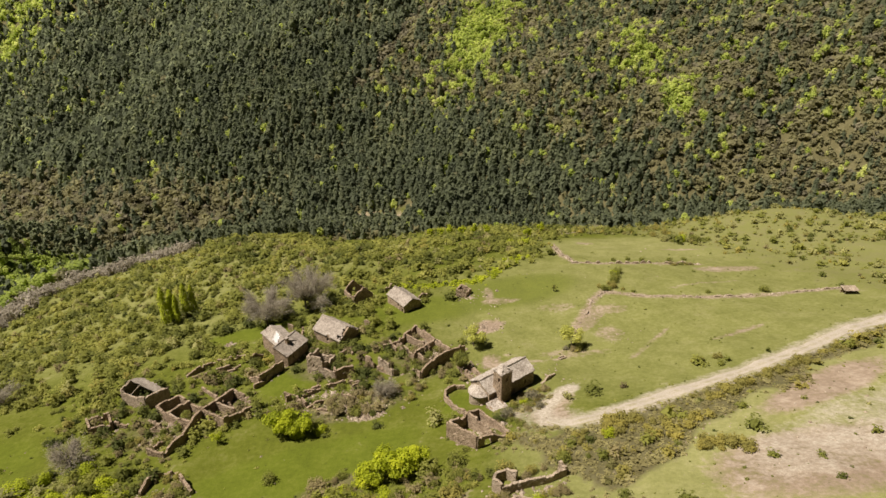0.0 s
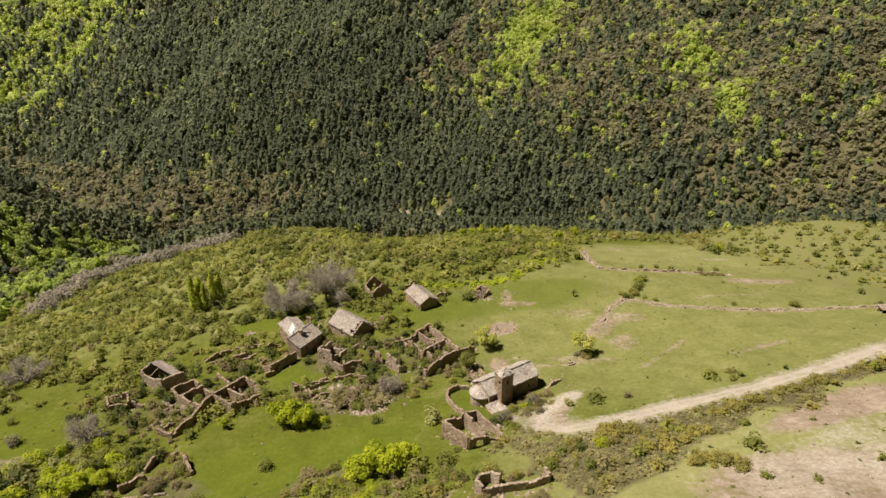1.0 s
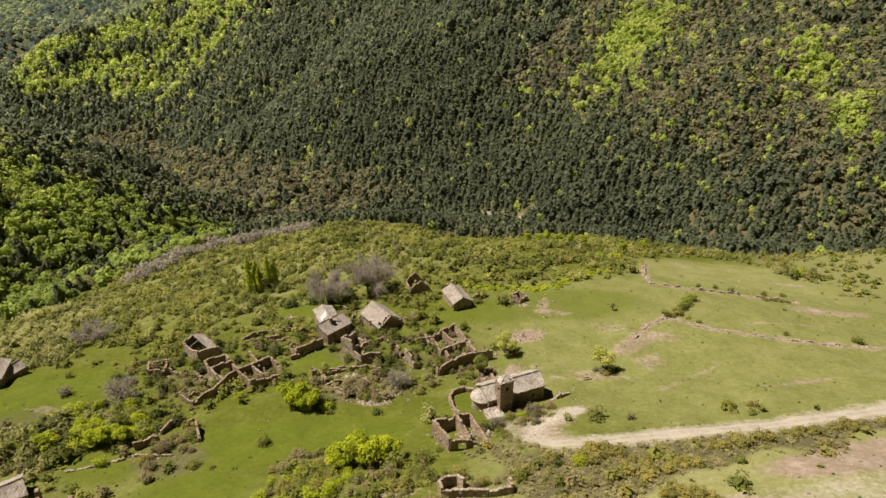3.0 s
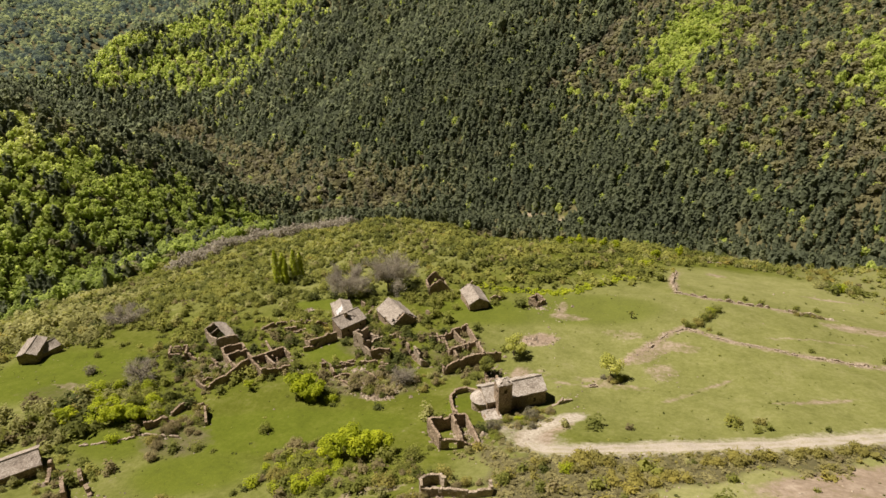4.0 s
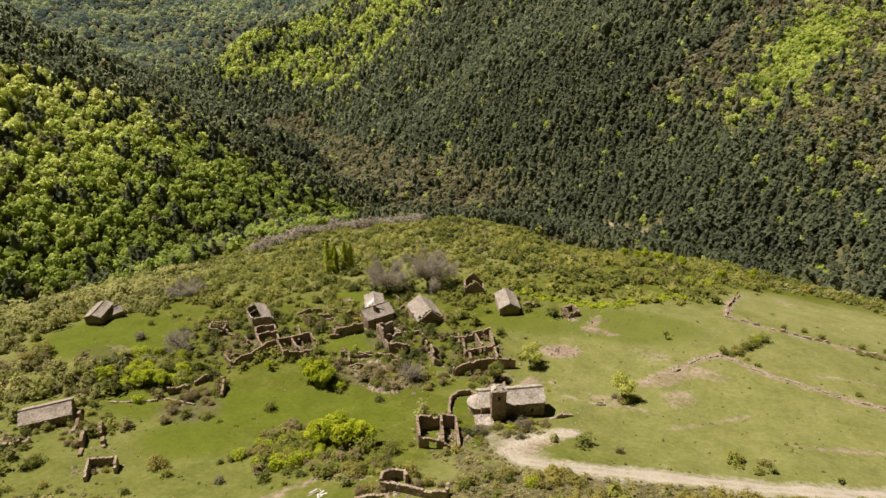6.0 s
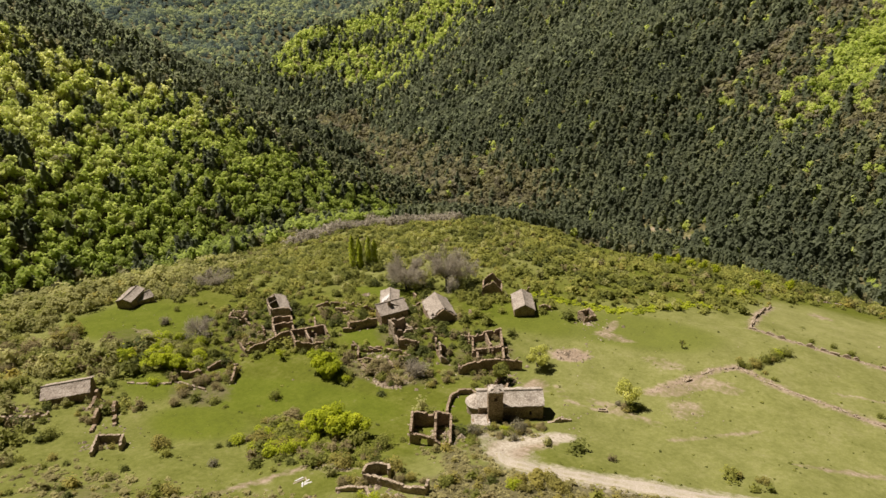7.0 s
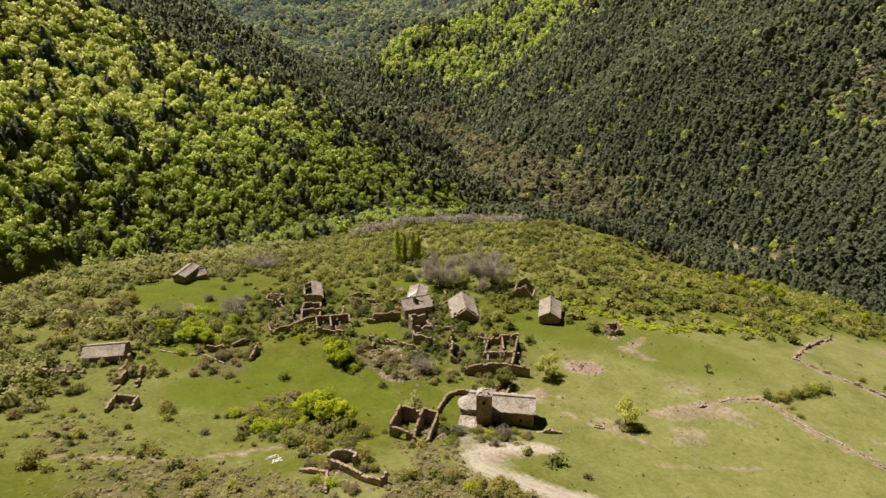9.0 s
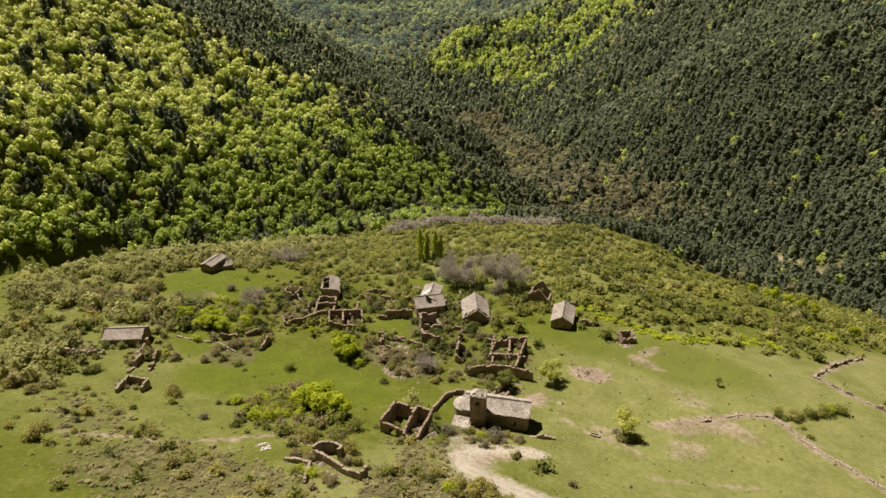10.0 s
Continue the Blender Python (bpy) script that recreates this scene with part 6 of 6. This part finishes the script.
# thickets: bushes of mixed kinds standing close in an oval
LOT = np.random.default_rng(71)
BANK = []  # broom that grows too close to count
TANGLE = {"bramble": [], "olive": [], "green": [], "bright": [], "brown": []}  # thickets grown into one another
for cx, cy, rx, ry, turn, n, low, high, kinds in (
        (-17, 80, 9, 4.5, 20, 22, 0.8, 1.5, ("bright", "bright", "brown", "green", "bright")), (-76, 88, 11, 5, 15, 18, 1.5, 2.6, ("bright", "bright", "green", "bright")),
        (13.6, 69.6, 2.2, 1.4, 20, 5, 1.0, 1.8, ("bright", "bright", "green")), (8.5, 72.2, 3.5, 1.6, 20, 8, 0.8, 1.4, ("bramble", "brown", "bramble")), (14, 79.6, 4, 1.5, 15, 7, 0.8, 1.4, ("bramble", "olive", "brown")), (17, 73, 3, 1.5, 0, 5, 0.8, 1.3, ("bramble", "brown")),
        (19, 109.8, 6.5, 1.8, 38, 17, 0.6, 1.2, ("bramble", "brown", "olive", "bramble")), (-55, 88, 6, 5, 10, 15, 0.7, 1.5, ("bramble", "brown", "green", "bramble")), (-67, 59, 5, 3, 30, 9, 0.7, 1.3, ("bramble", "olive", "green")),
        (-20, 113, 9, 4, 10, 16, 0.6, 1.2, ("bramble", "brown", "olive", "bramble")), (-8, 117, 5, 4, 30, 10, 0.7, 1.3, ("olive", "bramble", "brown")), (4, 92, 3, 3, 0, 5, 0.7, 1.2, ("green", "brown")), (13, 99, 3, 3, -30, 8, 0.6, 1.1, ("bramble", "olive", "green")),
        (-69, 87, 10, 5, 15, 22, 1.3, 2.5, ("bright", "bright", "bright", "green", "olive")), (-80, 79, 8, 4, 20, 10, 1.3, 2.3, ("bright", "olive", "green")),
        (-16.5, 75.5, 10, 2.8, 28, 24, 0.9, 1.7, ("bright", "bright", "green", "brown")), (-21, 84.5, 8, 3.5, 20, 16, 0.8, 1.5, ("bramble", "brown", "bramble", "green")),
        (-21, 113, 11, 4.5, 10, 20, 0.7, 1.5, ("bramble", "bramble", "brown", "green")), (-50, 79, 5, 6, 20, 14, 0.9, 1.8, ("bramble", "green", "brown", "bramble")),
        (-60, 108, 11, 5, 30, 18, 0.8, 1.5, ("green", "bramble", "green", "brown")), (-34, 139, 9, 5, 10, 14, 0.8, 1.5, ("green", "green", "bramble")),
        (-3, 130, 5, 7, 20, 14, 0.9, 1.6, ("green", "bramble", "green")), (-60, 60, 4, 5, 30, 9, 0.7, 1.2, ("bramble", "brown", "green")),
        (-43, 56, 3.5, 2.2, 30, 6, 0.6, 1.0, ("bramble", "brown")), (-31.5, 104, 6, 2.5, 10, 8, 1.1, 1.9, ("bright", "green")),
        (2, 80.5, 5, 2.4, 10, 9, 0.8, 1.7, ("brown", "green", "bramble")), (16.5, 104.8, 6, 2.4, 35, 12, 0.6, 1.1, ("bramble", "grey", "brown", "green")),
        (33, 92.5, 5, 2.5, -10, 13, 0.8, 1.7, ("brown", "brown", "green")), (42, 90, 7, 2.5, 10, 14, 0.7, 1.5, ("brown", "brown", "green", "bramble")), (45, 81, 5, 2, 0, 10, 0.8, 1.6, ("brown", "green")), (56, 100.5, 8, 2, 28, 15, 0.8, 1.7, ("brown", "brown", "green")), (72, 108.5, 9, 1.8, 27, 15, 0.8, 1.6, ("brown", "green", "bramble")), (92, 119, 11, 1.8, 27, 16, 0.8, 1.5, ("brown", "green")), (28, 88.5, 5, 3, 20, 10, 0.7, 1.4, ("brown", "bramble")), (49, 79.5, 5, 1.6, -10, 9, 0.8, 1.5, ("brown", "green")), (59, 118, 6, 0.9, 10, 9, 0.6, 1.1, ("brown", "green", "bramble")),
        (80, 192.5, 9, 1.2, 5, 9, 0.6, 1.2, ("brown", "green", "bramble")), (98, 262, 3, 22, -14, 16, 1.3, 2.6, ("brown", "green", "olive")), (58, 275, 22, 3, 32, 16, 1.3, 2.4, ("brown", "green", "olive")),
        (-100, 62, 14, 9, 15, 16, 1.6, 3.0, ("olive", "olive", "bramble", "green")), (-50, 38, 12, 4, 30, 12, 0.9, 1.9, ("bramble", "brown", "olive")), (28, 206, 8, 2.5, 35, 9, 0.9, 1.6, ("bright", "green"))):
    for _ in range(n):
        a, q = LOT.uniform(0, 6.283), math.sqrt(LOT.uniform(0, 1))
        u, v, c, s = rx * q * math.cos(a), ry * q * math.sin(a), math.cos(radians(turn)), math.sin(radians(turn))
        x, y, r = cx + u * c - v * s, cy + u * s + v * c, LOT.uniform(low, high)
        if x > 24 and y < 122:
            BANK.append((x, y, r, 0.4 + 0.25 * (kinds[LOT.integers(0, len(kinds))] == "brown")))
        elif not occupied(np.array([x]), np.array([y]))[0]:
            key = kinds[LOT.integers(0, len(kinds))]
            if key in ("bramble", "olive") or (x < -55 and key != "grey"):
                TANGLE[key].append((x, y, r, LOT.uniform(0.3, 0.7)))
            else:
                BUSHES.append((key, round(float(x), 2), round(float(y), 2), round(float(r), 2)))
bx, by, br, bt = np.array(BANK).T
planting("broom_thicket", [broad_crown(LOT, 260, 0.13, 12, True, 1.0, up=0.6) for _ in range(6)], bx, by, br, br * 0.9, bt, BROOM, "thick golden-olive broom along the bank", "shrubs", 72, 0.15)
for k, (key, name, mat, label) in enumerate((("bramble", "bramble_thicket", BRAMBLE, "tangled brown brambles between the ruined walls"), ("olive", "olive_thicket", WILLOW, "pale olive bushes just in leaf"), ("green", "green_thicket", SHRUB, "dense green bushes beside the lane"),
                                           ("bright", "bright_thicket", BRIGHT, "bright yellow-green bushes along the lane"), ("brown", "heath_thicket", BROOM, "brownish heath bushes on the grass"))):
    bx, by, br, bt = np.array(TANGLE[key]).T
    planting(name, [bush_leaves(LOT, 600) for _ in range(5)], bx, by, br, br * LOT.uniform(0.7, 1.0, len(br)), bt, mat, label, "shrubs", 80 + k, 0.15)
for k, (key, x, y, r) in enumerate(BUSHES):
    b = tagged(new("bush", FORMS[key][k % 3]), SAY[key], "bush")
    b.matrix_world = pose(x, y, float(ground(x, y)) - 0.15, 0, 0, k * 77) @ Matrix.Diagonal((r * (0.85 + 0.3 * (k * 0.37 % 1)), r, r * (0.7 + 0.3 * (k * 0.61 % 1)), 1))


def shelter():
    """A small open shelter with a pale sheet roof at the end of the field wall."""
    x, y = 115.6, 155.2
    z = float(ground(x, y))
    root = thing("field_shelter", x, y, z, "small field shelter with a pale sheet roof", "shelter")
    for a, b in ((-1.7, -0.9), (1.7, -0.9), (1.7, 0.9), (-1.7, 0.9)):
        h = 1.5 if b < 0 else 1.9
        part("post", tube_shape([(x + a, y + b, float(ground(x + a, y + b)) - 0.3), (x + a, y + b, z + h)], [0.07, 0.06], 6), TIMBER, root)
    part("roof_sheet", slab_shape((x - 2.1, y - 1.2, z + 1.4), (x + 2.1, y - 1.2, z + 1.45), (x + 2.1, y + 1.3, z + 1.9), (x - 2.1, y + 1.3, z + 1.85), 0.05, 6, 0.02), PALE_WALL, root)
    part("back_wall", wall_shape((x - 1.8, y + 1.0), (x + 1.8, y + 1.0), [1.6, 1.7], 0.3, 0.05, seed=90), WALL, root)


shelter()
